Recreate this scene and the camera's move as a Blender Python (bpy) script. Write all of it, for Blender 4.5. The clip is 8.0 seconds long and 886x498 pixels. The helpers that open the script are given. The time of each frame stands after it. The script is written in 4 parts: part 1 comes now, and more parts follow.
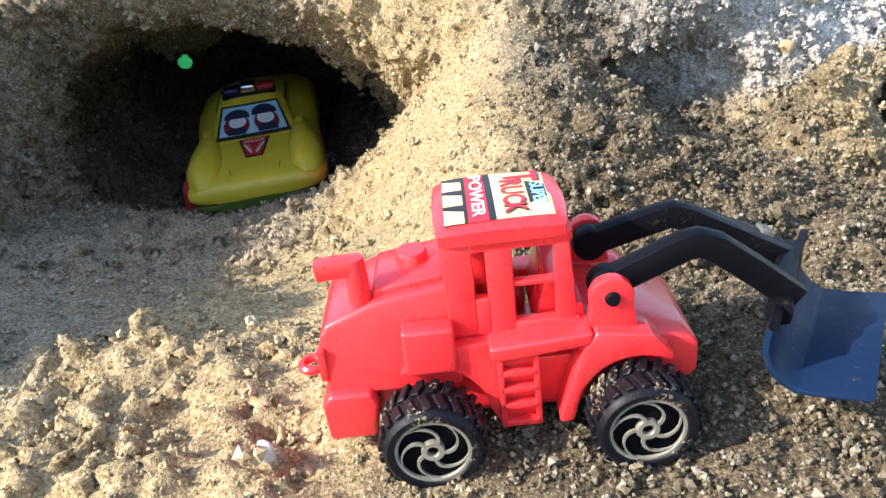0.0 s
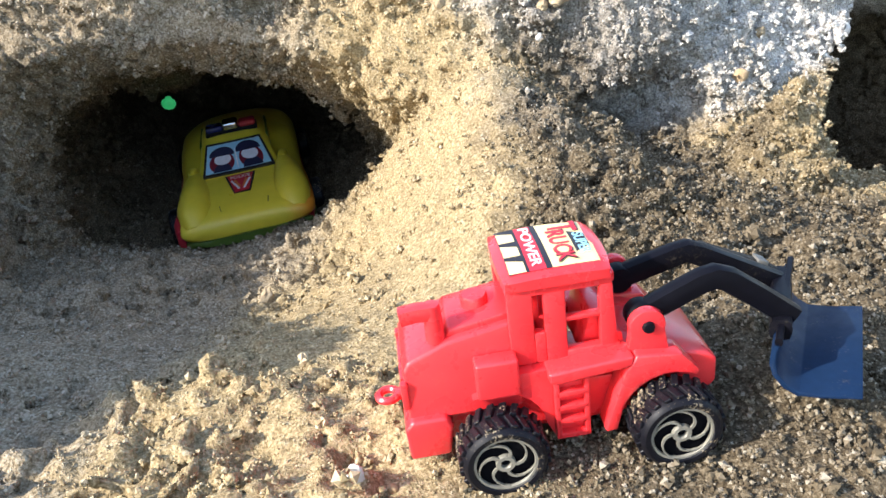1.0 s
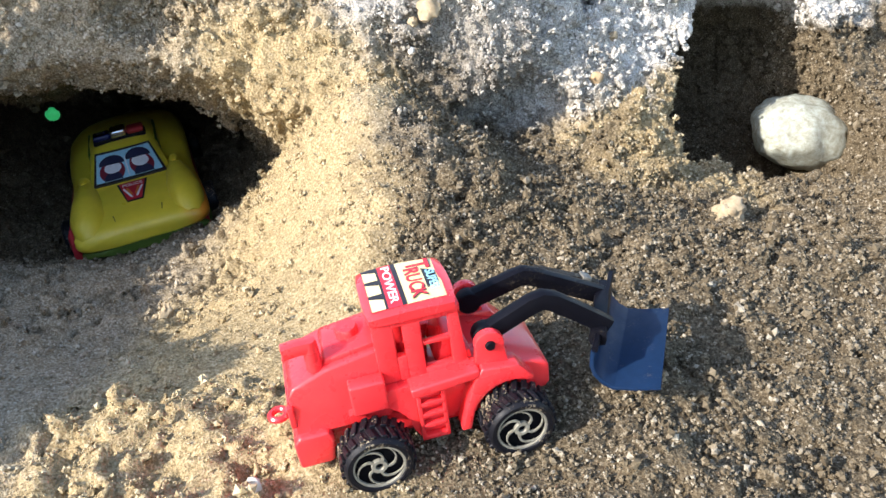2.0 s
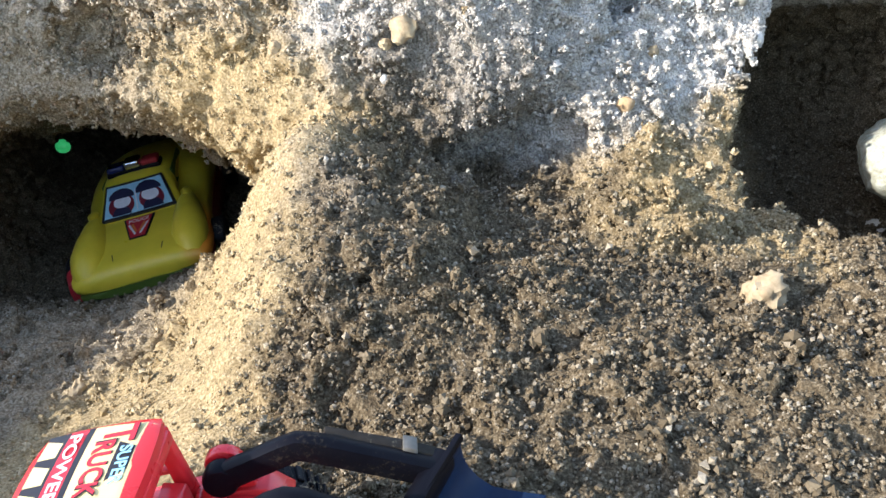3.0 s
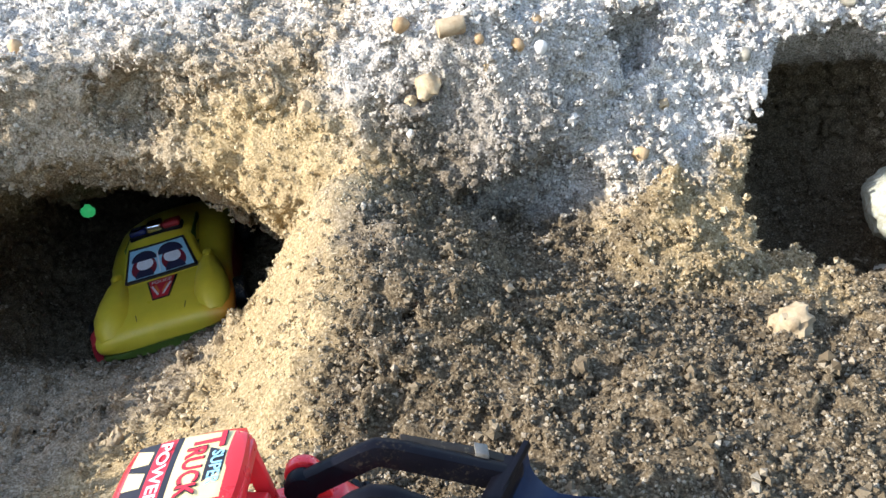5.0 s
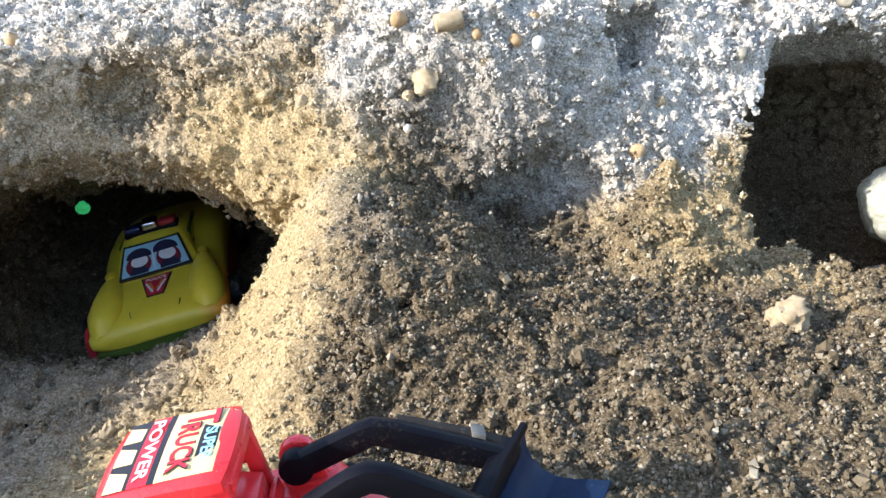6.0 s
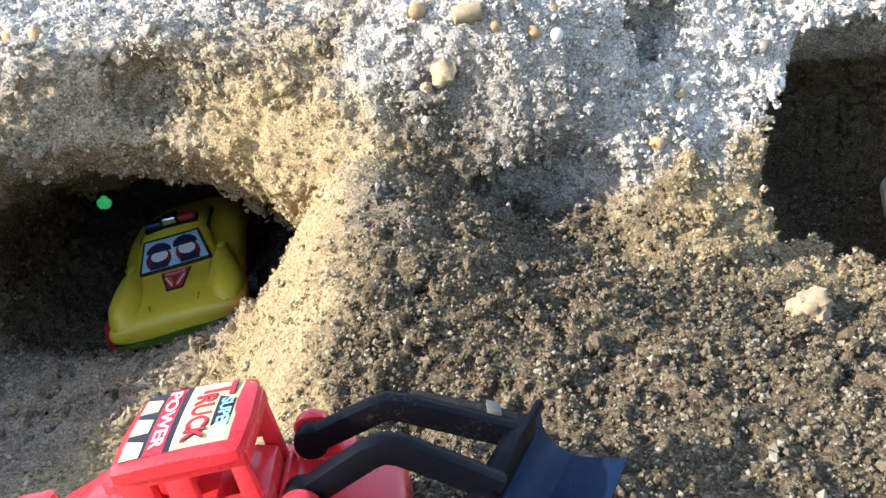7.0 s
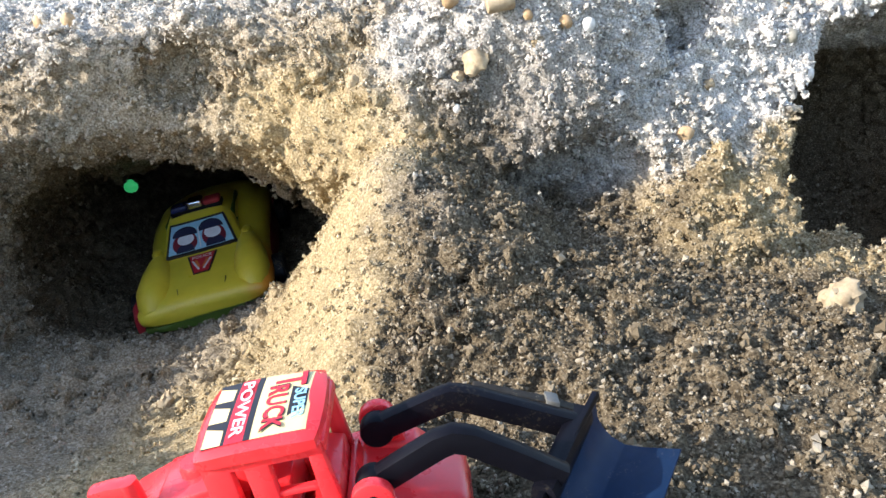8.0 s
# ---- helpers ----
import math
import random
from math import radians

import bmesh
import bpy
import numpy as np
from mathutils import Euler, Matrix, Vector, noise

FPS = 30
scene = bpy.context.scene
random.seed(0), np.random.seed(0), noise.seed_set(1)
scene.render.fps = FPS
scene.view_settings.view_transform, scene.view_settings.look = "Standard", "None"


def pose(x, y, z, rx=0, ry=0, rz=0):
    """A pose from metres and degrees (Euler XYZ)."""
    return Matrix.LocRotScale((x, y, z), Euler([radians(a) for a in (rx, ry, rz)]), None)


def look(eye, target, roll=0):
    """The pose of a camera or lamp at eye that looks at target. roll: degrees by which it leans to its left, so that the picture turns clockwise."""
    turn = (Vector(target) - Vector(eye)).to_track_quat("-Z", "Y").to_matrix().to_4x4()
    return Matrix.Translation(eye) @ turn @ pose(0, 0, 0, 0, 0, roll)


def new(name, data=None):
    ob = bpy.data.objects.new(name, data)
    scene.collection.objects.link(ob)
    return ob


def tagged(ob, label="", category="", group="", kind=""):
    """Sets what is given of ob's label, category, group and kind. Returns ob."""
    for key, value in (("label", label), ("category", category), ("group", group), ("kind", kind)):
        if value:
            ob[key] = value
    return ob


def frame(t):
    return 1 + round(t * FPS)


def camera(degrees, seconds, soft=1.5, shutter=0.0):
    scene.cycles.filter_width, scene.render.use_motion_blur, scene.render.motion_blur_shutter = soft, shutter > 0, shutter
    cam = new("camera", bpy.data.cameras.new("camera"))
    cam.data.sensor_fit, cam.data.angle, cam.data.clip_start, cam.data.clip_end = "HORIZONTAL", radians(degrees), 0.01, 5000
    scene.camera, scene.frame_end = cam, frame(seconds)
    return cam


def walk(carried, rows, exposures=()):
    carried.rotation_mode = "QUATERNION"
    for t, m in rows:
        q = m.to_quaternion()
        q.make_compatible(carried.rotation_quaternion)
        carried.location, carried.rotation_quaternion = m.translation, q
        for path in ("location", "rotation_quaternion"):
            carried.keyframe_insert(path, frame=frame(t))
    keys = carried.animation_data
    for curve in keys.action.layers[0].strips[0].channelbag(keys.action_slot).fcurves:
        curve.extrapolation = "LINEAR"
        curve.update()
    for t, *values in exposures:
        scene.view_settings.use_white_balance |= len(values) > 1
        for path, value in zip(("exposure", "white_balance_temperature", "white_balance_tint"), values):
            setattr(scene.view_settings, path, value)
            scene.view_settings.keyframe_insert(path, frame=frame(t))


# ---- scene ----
cam = camera(59.4, 8.0)
PATH = [
    (0, (0.00000, 0.00000, 0.16000), (-0.12267, 0.51481, -0.12271), -6.237),
    (0.5, (-0.00618, -0.01811, 0.17210), (-0.12027, 0.50695, -0.09492), -7.023),
    (1, (-0.02540, -0.03211, 0.19025), (-0.10989, 0.49245, -0.08849), -7.140),
    (1.5, (-0.04602, -0.04161, 0.19692), (-0.09598, 0.48469, -0.08683), -6.877),
    (2, (-0.00438, -0.05837, 0.23313), (-0.01983, 0.45578, -0.07576), -6.759),
    (2.2, (0.03403, -0.05642, 0.24705), (0.01736, 0.44820, -0.07712), -7.506),
    (3.3, (0.10892, 0.08188, 0.19067), (-0.04145, 0.59403, -0.08334), -12.133),
    (3.5, (0.10183, 0.07740, 0.19201), (-0.04397, 0.59618, -0.07184), -12.179),
    (4, (0.07730, 0.05754, 0.19886), (-0.04574, 0.58639, -0.05642), -12.293),
    (4.5, (0.08822, 0.03982, 0.19767), (-0.03331, 0.57294, -0.04934), -12.560),
    (6, (0.08562, 0.03262, 0.18867), (-0.03011, 0.57065, -0.05036), -11.788),
    (6.5, (0.08892, 0.03106, 0.17911), (-0.03246, 0.57145, -0.05166), -12.084),
    (7, (0.08518, 0.02954, 0.18075), (-0.04384, 0.56711, -0.05243), -12.080),
    (7.5, (0.08212, 0.02710, 0.18679), (-0.05437, 0.55978, -0.05327), -12.122),
    (8, (0.07125, 0.02309, 0.19030), (-0.06418, 0.55364, -0.05501), -11.996),
]
walk(cam, [(t, look(eye, target, roll)) for t, eye, target, roll in PATH])

# ---- world, sun, exposure ----
SUN_FROM = Vector((-0.70, -0.42, 0.56)).normalized()
world = bpy.data.worlds.new("sky")
scene.world = world
world.use_nodes = True
sky = world.node_tree.nodes.new("ShaderNodeTexSky")
sky.sky_type, sky.sun_disc = "NISHITA", False
sky.sun_elevation = math.asin(SUN_FROM.z)
sky.sun_rotation = math.atan2(SUN_FROM.x, SUN_FROM.y)
back = world.node_tree.nodes["Background"]
back.inputs["Strength"].default_value = 0.15
world.node_tree.links.new(sky.outputs["Color"], back.inputs["Color"])
sun_data = bpy.data.lights.new("sun", "SUN")
sun_data.energy, sun_data.angle, sun_data.color = 3.0, radians(0.6), (1.0, 0.955, 0.90)
sun = new("sun", sun_data)
sun.matrix_world = look(SUN_FROM * 3, (0, 0, 0))
scene.view_settings.exposure = 1.68


# ---- materials ----
def material(name, rough=0.5, metal=0.0, spec=0.5):
    m = bpy.data.materials.new(name)
    m.use_nodes = True
    b = m.node_tree.nodes["Principled BSDF"]
    b.inputs["Roughness"].default_value = rough
    b.inputs["Metallic"].default_value = metal
    b.inputs["Specular IOR Level"].default_value = spec
    return m, m.node_tree.nodes, m.node_tree.links, b


def noise_node(n, l, scale, detail=4.0, rough=0.6, seed=0.0):
    co = n.new("ShaderNodeTexCoord")
    mp = n.new("ShaderNodeMapping")
    mp.inputs["Location"].default_value = (seed, seed * 0.7, -seed)
    tx = n.new("ShaderNodeTexNoise")
    tx.inputs["Scale"].default_value, tx.inputs["Detail"].default_value = scale, detail
    tx.inputs["Roughness"].default_value = rough
    l.new(co.outputs["Object"], mp.inputs["Vector"])
    l.new(mp.outputs["Vector"], tx.inputs["Vector"])
    return tx.outputs["Fac"]


def ramp(n, l, fac, stops):
    r = n.new("ShaderNodeValToRGB")
    while len(r.color_ramp.elements) < len(stops):
        r.color_ramp.elements.new(0.5)
    for e, (p, c) in zip(r.color_ramp.elements, stops):
        e.position, e.color = p, (*c, 1)
    l.new(fac, r.inputs["Fac"])
    return r.outputs["Color"]


def blend(n, l, mode, fac, a, b):
    x = n.new("ShaderNodeMix")
    x.data_type, x.blend_type = "RGBA", mode
    for socket, value in ((x.inputs[0], fac), (x.inputs[6], a), (x.inputs[7], b)):
        if hasattr(value, "is_linked"):
            l.new(value, socket)
        else:
            socket.default_value = value if isinstance(value, float) else (*value, 1)
    return x.outputs[2]


def bump(n, l, b, pairs):
    last = None
    for height, strength, distance in pairs:
        k = n.new("ShaderNodeBump")
        k.inputs["Strength"].default_value, k.inputs["Distance"].default_value = strength, distance
        l.new(height, k.inputs["Height"])
        if last:
            l.new(last, k.inputs["Normal"])
        last = k.outputs["Normal"]
    l.new(last, b.inputs["Normal"])


def between(n, l, socket, low, high):
    mr = n.new("ShaderNodeMapRange")
    mr.interpolation_type = "SMOOTHSTEP"
    mr.inputs["From Min"].default_value, mr.inputs["From Max"].default_value = low, high
    l.new(socket, mr.inputs["Value"])
    return mr.outputs["Result"]


def times(n, l, a, b, add=None):
    ma = n.new("ShaderNodeMath")
    ma.operation = "MULTIPLY" if add is None else "MULTIPLY_ADD"
    for k, v in enumerate((a, b) if add is None else (a, b, add)):
        if isinstance(v, float):
            ma.inputs[k].default_value = v
        else:
            l.new(v, ma.inputs[k])
    return ma.outputs[0]


def sand_colour(n, l, fac):
    """Damp brown crumbs, firm yellow sand on the spur beside the tunnel, and a sun-bleached crust higher up; the edges waver."""
    geo = n.new("ShaderNodeNewGeometry")
    xyz = n.new("ShaderNodeSeparateXYZ")
    l.new(geo.outputs["Position"], xyz.inputs[0])
    wob = noise_node(n, l, 16, 4)
    x = times(n, l, wob, 0.09, xyz.outputs["X"])
    z = times(n, l, wob, 0.09, xyz.outputs["Z"])
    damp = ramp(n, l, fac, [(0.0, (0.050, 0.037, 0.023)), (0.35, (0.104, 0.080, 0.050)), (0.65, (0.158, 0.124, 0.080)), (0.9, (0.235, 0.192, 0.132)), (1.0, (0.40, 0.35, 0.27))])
    firm = ramp(n, l, fac, [(0.0, (0.17, 0.125, 0.065)), (0.35, (0.33, 0.25, 0.135)), (0.65, (0.42, 0.325, 0.185)), (1.0, (0.58, 0.48, 0.31))])
    dry = ramp(n, l, fac, [(0.0, (0.13, 0.12, 0.11)), (0.3, (0.41, 0.385, 0.35)), (0.6, (0.56, 0.53, 0.485)), (0.85, (0.67, 0.645, 0.60)), (1.0, (0.77, 0.75, 0.71))])
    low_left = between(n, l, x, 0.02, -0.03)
    trod = ramp(n, l, fac, [(0.0, (0.12, 0.092, 0.060)), (0.35, (0.275, 0.222, 0.150)), (0.65, (0.365, 0.302, 0.215)), (1.0, (0.52, 0.455, 0.355))])
    spur_only = times(n, l, between(n, l, x, -0.19, -0.13), between(n, l, z, 0.165, 0.120))
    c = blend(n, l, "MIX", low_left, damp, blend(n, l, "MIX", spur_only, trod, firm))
    high = between(n, l, z, 0.080, 0.185)
    higher = between(n, l, z, 0.160, 0.215)
    y = times(n, l, wob, 0.15, xyz.outputs["Y"])
    bank = times(n, l, between(n, l, y, 0.560, 0.690), between(n, l, x, -0.01, 0.07))
    bank = times(n, l, bank, between(n, l, z, 0.015, 0.045))
    tan = times(n, l, times(n, l, between(n, l, x, 0.12, 0.15), between(n, l, x, 0.30, 0.25)), between(n, l, y, 0.49, 0.53))
    c = blend(n, l, "MIX", times(n, l, tan, 0.7), c, firm)
    # damp dug sand inside the tunnel, its dark colour also painting in the tunnel's shade
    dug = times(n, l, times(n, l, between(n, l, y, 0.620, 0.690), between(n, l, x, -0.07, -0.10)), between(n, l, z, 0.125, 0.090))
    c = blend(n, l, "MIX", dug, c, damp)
    mx = n.new("ShaderNodeMath")
    mx.operation = "MAXIMUM"
    l.new(high, mx.inputs[0])
    l.new(bank, mx.inputs[1])
    high = mx.outputs[0]
    spur = between(n, l, x, 0.0, -0.04)
    k = n.new("ShaderNodeMix")
    l.new(spur, k.inputs[0])
    l.new(high, k.inputs[2])
    l.new(higher, k.inputs[3])
    c = blend(n, l, "MIX", k.outputs[0], c, dry)
    # away from the diggings the beach is one plain sand
    away = n.new("ShaderNodeVectorMath")
    away.operation = "DISTANCE"
    away.inputs[1].default_value = (-0.05, 0.5, 0.05)
    l.new(geo.outputs["Position"], away.inputs[0])
    beach = ramp(n, l, noise_node(n, l, 2.2, 5, 0.6, 2.0), [(0.3, (0.27, 0.225, 0.16)), (0.7, (0.42, 0.37, 0.29))])
    return blend(n, l, "MIX", between(n, l, away.outputs["Value"], 0.72, 1.05), c, beach)


def sand_material():
    m, n, l, b = material("coarse_sand", 0.97, 0, 0.1)
    fine = noise_node(n, l, 620, 3, 0.7)
    mid = noise_node(n, l, 120, 4, 0.65, 3.0)
    big = noise_node(n, l, 16, 3, 0.5, 7.0)
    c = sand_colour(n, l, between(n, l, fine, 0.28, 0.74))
    c = blend(n, l, "MULTIPLY", 0.5, c, ramp(n, l, mid, [(0.3, (0.55, 0.52, 0.48)), (0.6, (1.0, 1.0, 1.0))]))
    c = blend(n, l, "MULTIPLY", 0.5, c, ramp(n, l, big, [(0.35, (0.74, 0.72, 0.68)), (0.62, (1.0, 0.97, 0.92))]))
    l.new(c, b.inputs["Base Color"])
    bump(n, l, b, [(mid, 0.6, 0.004), (fine, 0.9, 0.0012)])
    return m


def grain_material():
    m, n, l, b = material("sand_grains", 0.95, 0, 0.12)
    geo = n.new("ShaderNodeNewGeometry")
    fine = noise_node(n, l, 1500, 2)
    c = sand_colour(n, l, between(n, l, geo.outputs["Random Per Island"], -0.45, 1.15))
    c = blend(n, l, "MULTIPLY", 0.5, c, ramp(n, l, fine, [(0.3, (0.6, 0.58, 0.55)), (0.6, (1, 1, 1))]))
    l.new(c, b.inputs["Base Color"])
    bump(n, l, b, [(fine, 0.5, 0.0005)])
    return m


def plain(name, colour, rough=0.4, metal=0.0, spec=0.5, var=0.12, scale=260, coat=0.0, dust=0.0, relief=0.0):
    """A moulded or printed surface: faint mottling, scuffed gloss and a little sand dust."""
    m, n, l, b = material(name, rough, metal, spec)
    f = noise_node(n, l, scale, 4)
    c = blend(n, l, "MULTIPLY", 1.0, colour, ramp(n, l, f, [(0.3, (1 - var,) * 3), (0.7, (1, 1, 1))]))
    if dust:
        d = noise_node(n, l, 900, 3, 0.7, 5.0)
        big = noise_node(n, l, 60, 3, 0.6, 9.0)
        k = n.new("ShaderNodeMath")
        k.operation = "MULTIPLY"
        l.new(d, k.inputs[0])
        l.new(big, k.inputs[1])
        spots = ramp(n, l, k.outputs[0], [(0.34, (0, 0, 0)), (0.42, (dust,) * 3)])
        c = blend(n, l, "MIX", spots, c, (0.36, 0.29, 0.19))
    l.new(c, b.inputs["Base Color"])
    r = ramp(n, l, noise_node(n, l, 90, 4, 0.6, 2.0), [(0.3, (rough * 0.8,) * 3), (0.7, (min(1, rough * 1.3),) * 3)])
    l.new(r, b.inputs["Roughness"])
    b.inputs["Coat Weight"].default_value = coat
    if relief:
        bump(n, l, b, [(f, relief, 0.0005)])
    return m


def pebble_material(name, dark, light, rough=0.7):
    m, n, l, b = material(name, rough, 0, 0.4)
    c = ramp(n, l, noise_node(n, l, 160, 5, 0.65), [(0.3, dark), (0.68, light)])
    info = n.new("ShaderNodeObjectInfo")
    c = blend(n, l, "MULTIPLY", 1.0, c, ramp(n, l, info.outputs["Random"], [(0, (0.8, 0.78, 0.75)), (1, (1, 1, 1))]))
    l.new(c, b.inputs["Base Color"])
    bump(n, l, b, [(noise_node(n, l, 500, 3, 0.6, 4.0), 0.6, 0.0006)])
    return m


SAND, GRAINS = sand_material(), grain_material()
RED = plain("red_plastic", (0.84, 0.034, 0.041), 0.28, spec=0.5, var=0.08, coat=0.25, dust=0.10)
RED.node_tree.nodes["Principled BSDF"].inputs["Subsurface Weight"].default_value = 0.12
RED.node_tree.nodes["Principled BSDF"].inputs["Subsurface Radius"].default_value = (0.004, 0.0008, 0.0008)
BLACK = plain("black_plastic", (0.005, 0.005, 0.008), 0.40, spec=0.11, var=0.3, dust=0.07)
# black plastic with dust; its browner tone paints in glancing sunlight
SUNLIT_BLACK = plain("sunlit_dusty_plastic", (0.030, 0.024, 0.018), 0.6, spec=0.2, var=0.4, dust=0.5)
GREYCLIP = plain("worn_grey_plastic", (0.16, 0.15, 0.13), 0.5, var=0.4)
NAVY = plain("navy_plastic", (0.006, 0.019, 0.052), 0.46, spec=0.12, var=0.2, dust=0.12)
RUBBER = plain("black_tyre", (0.006, 0.006, 0.009), 0.45, spec=0.18, var=0.3, dust=0.8, relief=0.3)
SILVER = plain("worn_silver_paint", (0.27, 0.25, 0.20), 0.45, 0.2, var=0.35, scale=500)
PIT = plain("matt_black", (0.004, 0.004, 0.005), 0.9, spec=0.03)
CREAM = plain("cream_print", (0.80, 0.62, 0.29), 0.4, var=0.06)
INK = plain("black_print", (0.018, 0.015, 0.018), 0.4)
REDINK = plain("red_print", (0.62, 0.02, 0.035), 0.4)
BLUEINK = plain("pale_blue_print", (0.30, 0.58, 0.72), 0.4)
PINKINK = plain("pale_pink_print", (0.85, 0.62, 0.62), 0.4)
YELLOW = plain("yellow_plastic", (0.80, 0.62, 0.05), 0.34, spec=0.5, var=0.14, scale=40, dust=0.12)
YN = YELLOW.node_tree
yb = YN.nodes["Principled BSDF"]
yc = yb.inputs["Base Color"].links[0].from_socket
yx = YN.nodes.new("ShaderNodeSeparateXYZ")
YN.links.new(YN.nodes.new("ShaderNodeTexCoord").outputs["Object"], yx.inputs[0])
spray = times(YN.nodes, YN.links, noise_node(YN.nodes, YN.links, 50, 3), 0.016, yx.outputs["X"])
spray = times(YN.nodes, YN.links, between(YN.nodes, YN.links, spray, 0.040, 0.068), between(YN.nodes, YN.links, yx.outputs["Y"], 0.085, 0.030))
YN.links.new(blend(YN.nodes, YN.links, "MIX", times(YN.nodes, YN.links, spray, 0.75), yc, (0.80, 0.16, 0.02)), yb.inputs["Base Color"])
GREEN = plain("green_plastic", (0.09, 0.15, 0.02), 0.45, var=0.2)
CARRED = plain("dark_red_plastic", (0.42, 0.02, 0.03), 0.45, var=0.2)
SKYINK = plain("light_blue_print", (0.36, 0.66, 0.80), 0.35)
WHITEINK = plain("white_print", (0.80, 0.80, 0.82), 0.35)
NAVYINK = plain("dark_navy_print", (0.02, 0.022, 0.06), 0.35)
MAROON = plain("maroon_print", (0.20, 0.015, 0.03), 0.35)
ORANGEINK = plain("orange_print", (0.75, 0.22, 0.04), 0.35)
BLUELAMP = plain("blue_lamp_plastic", (0.012, 0.018, 0.10), 0.25)
CHROME = plain("chrome", (0.70, 0.71, 0.74), 0.18, 1.0, var=0.1)
TAN_STONE = pebble_material("tan_pebble", (0.32, 0.19, 0.085), (0.52, 0.37, 0.21))
WHITE_STONE = pebble_material("white_pebble", (0.60, 0.58, 0.53), (0.82, 0.80, 0.76), 0.5)
GREY_STONE = pebble_material("grey_pebble", (0.16, 0.15, 0.12), (0.33, 0.31, 0.25), 0.5)
CLOD = pebble_material("sand_clod", (0.26, 0.19, 0.11), (0.50, 0.40, 0.26), 0.95)
ROCK = pebble_material("pale_green_rock", (0.25, 0.23, 0.16), (0.50, 0.53, 0.46), 0.8)


# ---- mesh helpers (lengths in millimetres) ----
def part(name, bm, mat, parent, label="", smooth=False, m=None):
    me = bpy.data.meshes.new(name)
    bmesh.ops.recalc_face_normals(bm, faces=bm.faces)
    bm.to_mesh(me)
    bm.free()
    me.materials.append(mat)
    if smooth:
        me.polygons.foreach_set("use_smooth", [True] * len(me.polygons))
        me.set_sharp_from_angle(angle=radians(42))
    ob = new(name, me)
    if parent:
        ob.parent = parent
    if m:
        ob.matrix_basis = m
    return tagged(ob, label) if label else ob


def bevelled(bm, r, seg=2):
    if r > 0:
        edges = [e for e in bm.edges if len(e.link_faces) == 2 and e.calc_face_angle(0) > 0.5]
        bmesh.ops.bevel(bm, geom=edges, offset=r * 0.001, segments=seg, affect="EDGES", profile=0.5, clamp_overlap=True)
    return bm


def box(x0, x1, y0, y1, z0, z1, r=0.6, seg=2):
    bm = bmesh.new()
    bmesh.ops.create_cube(bm, size=1)
    for v in bm.verts:
        v.co = Vector(((x0, x1)[v.co.x > 0], (y0, y1)[v.co.y > 0], (z0, z1)[v.co.z > 0])) * 0.001
    return bevelled(bm, r, seg)


def prism(profile, y0, y1, r=0.6, seg=2, inset=0.0):
    """A profile of (x, z) drawn out from y0 to y1; inset narrows it in y towards the top."""
    bm = bmesh.new()
    top = max(p[1] for p in profile)
    low = min(p[1] for p in profile)
    rings = []
    for y, s in ((y0, 1), (y1, -1)):
        rings.append([bm.verts.new(Vector((x, y + s * inset * (z - low) / (top - low), z)) * 0.001) for x, z in profile])
    bm.faces.new(rings[0])
    bm.faces.new(rings[1][::-1])
    for a in range(len(profile)):
        b = (a + 1) % len(profile)
        bm.faces.new((rings[0][b], rings[0][a], rings[1][a], rings[1][b]))
    bmesh.ops.recalc_face_normals(bm, faces=bm.faces)
    return bevelled(bm, r, seg)


def lathe(profile, seg=40, axis="y"):
    """A profile of (radius, along) turned about the axis."""
    bm = bmesh.new()
    rings = []
    for i in range(seg):
        a = 2 * math.pi * i / seg
        c, s = math.cos(a), math.sin(a)
        ring = []
        for rad, al in profile:
            p = (rad * c, al, rad * s) if axis == "y" else (rad * c, rad * s, al)
            ring.append(bm.verts.new(Vector(p) * 0.001))
        rings.append(ring)
    for i in range(seg):
        a, b = rings[i], rings[(i + 1) % seg]
        for k in range(len(profile) - 1):
            bm.faces.new((a[k], a[k + 1], b[k + 1], b[k]))
    for k in (0, len(profile) - 1):
        if profile[k][0] > 0.05 and profile[0] != profile[-1]:
            bm.faces.new([ring[k] for ring in rings])
    bmesh.ops.remove_doubles(bm, verts=bm.verts, dist=1e-6)
    return bm


def tube(points, rx, ry=None, seg=10, up=Vector((0, 1, 0))):
    """A bent bar along points, rx across in its plane and ry along up."""
    ry = ry or rx
    bm = bmesh.new()
    pts = [Vector(p) for p in points]
    rings = []
    for i, p in enumerate(pts):
        t = (pts[min(i + 1, len(pts) - 1)] - pts[max(i - 1, 0)]).normalized()
        side = t.cross(up).normalized()
        u = side.cross(t)
        ring = []
        for k in range(seg):
            a = 2 * math.pi * (k + 0.5) / seg
            c, s = math.cos(a), math.sin(a)
            q = (abs(c) ** 4 + abs(s) ** 4) ** -0.25
            ring.append(bm.verts.new((p + side * (c * q * rx) + u * (s * q * ry)) * 0.001))
        rings.append(ring)
    for a, b in zip(rings, rings[1:]):
        for k in range(seg):
            bm.faces.new((a[k], a[(k + 1) % seg], b[(k + 1) % seg], b[k]))
    bm.faces.new(rings[0][::-1])
    bm.faces.new(rings[-1])
    return bm


def joined(*bms):
    out = bmesh.new()
    for bm in bms:
        me = bpy.data.meshes.new("joined")
        bm.to_mesh(me)
        out.from_mesh(me)
        bm.free()
        bpy.data.meshes.remove(me)
    return out


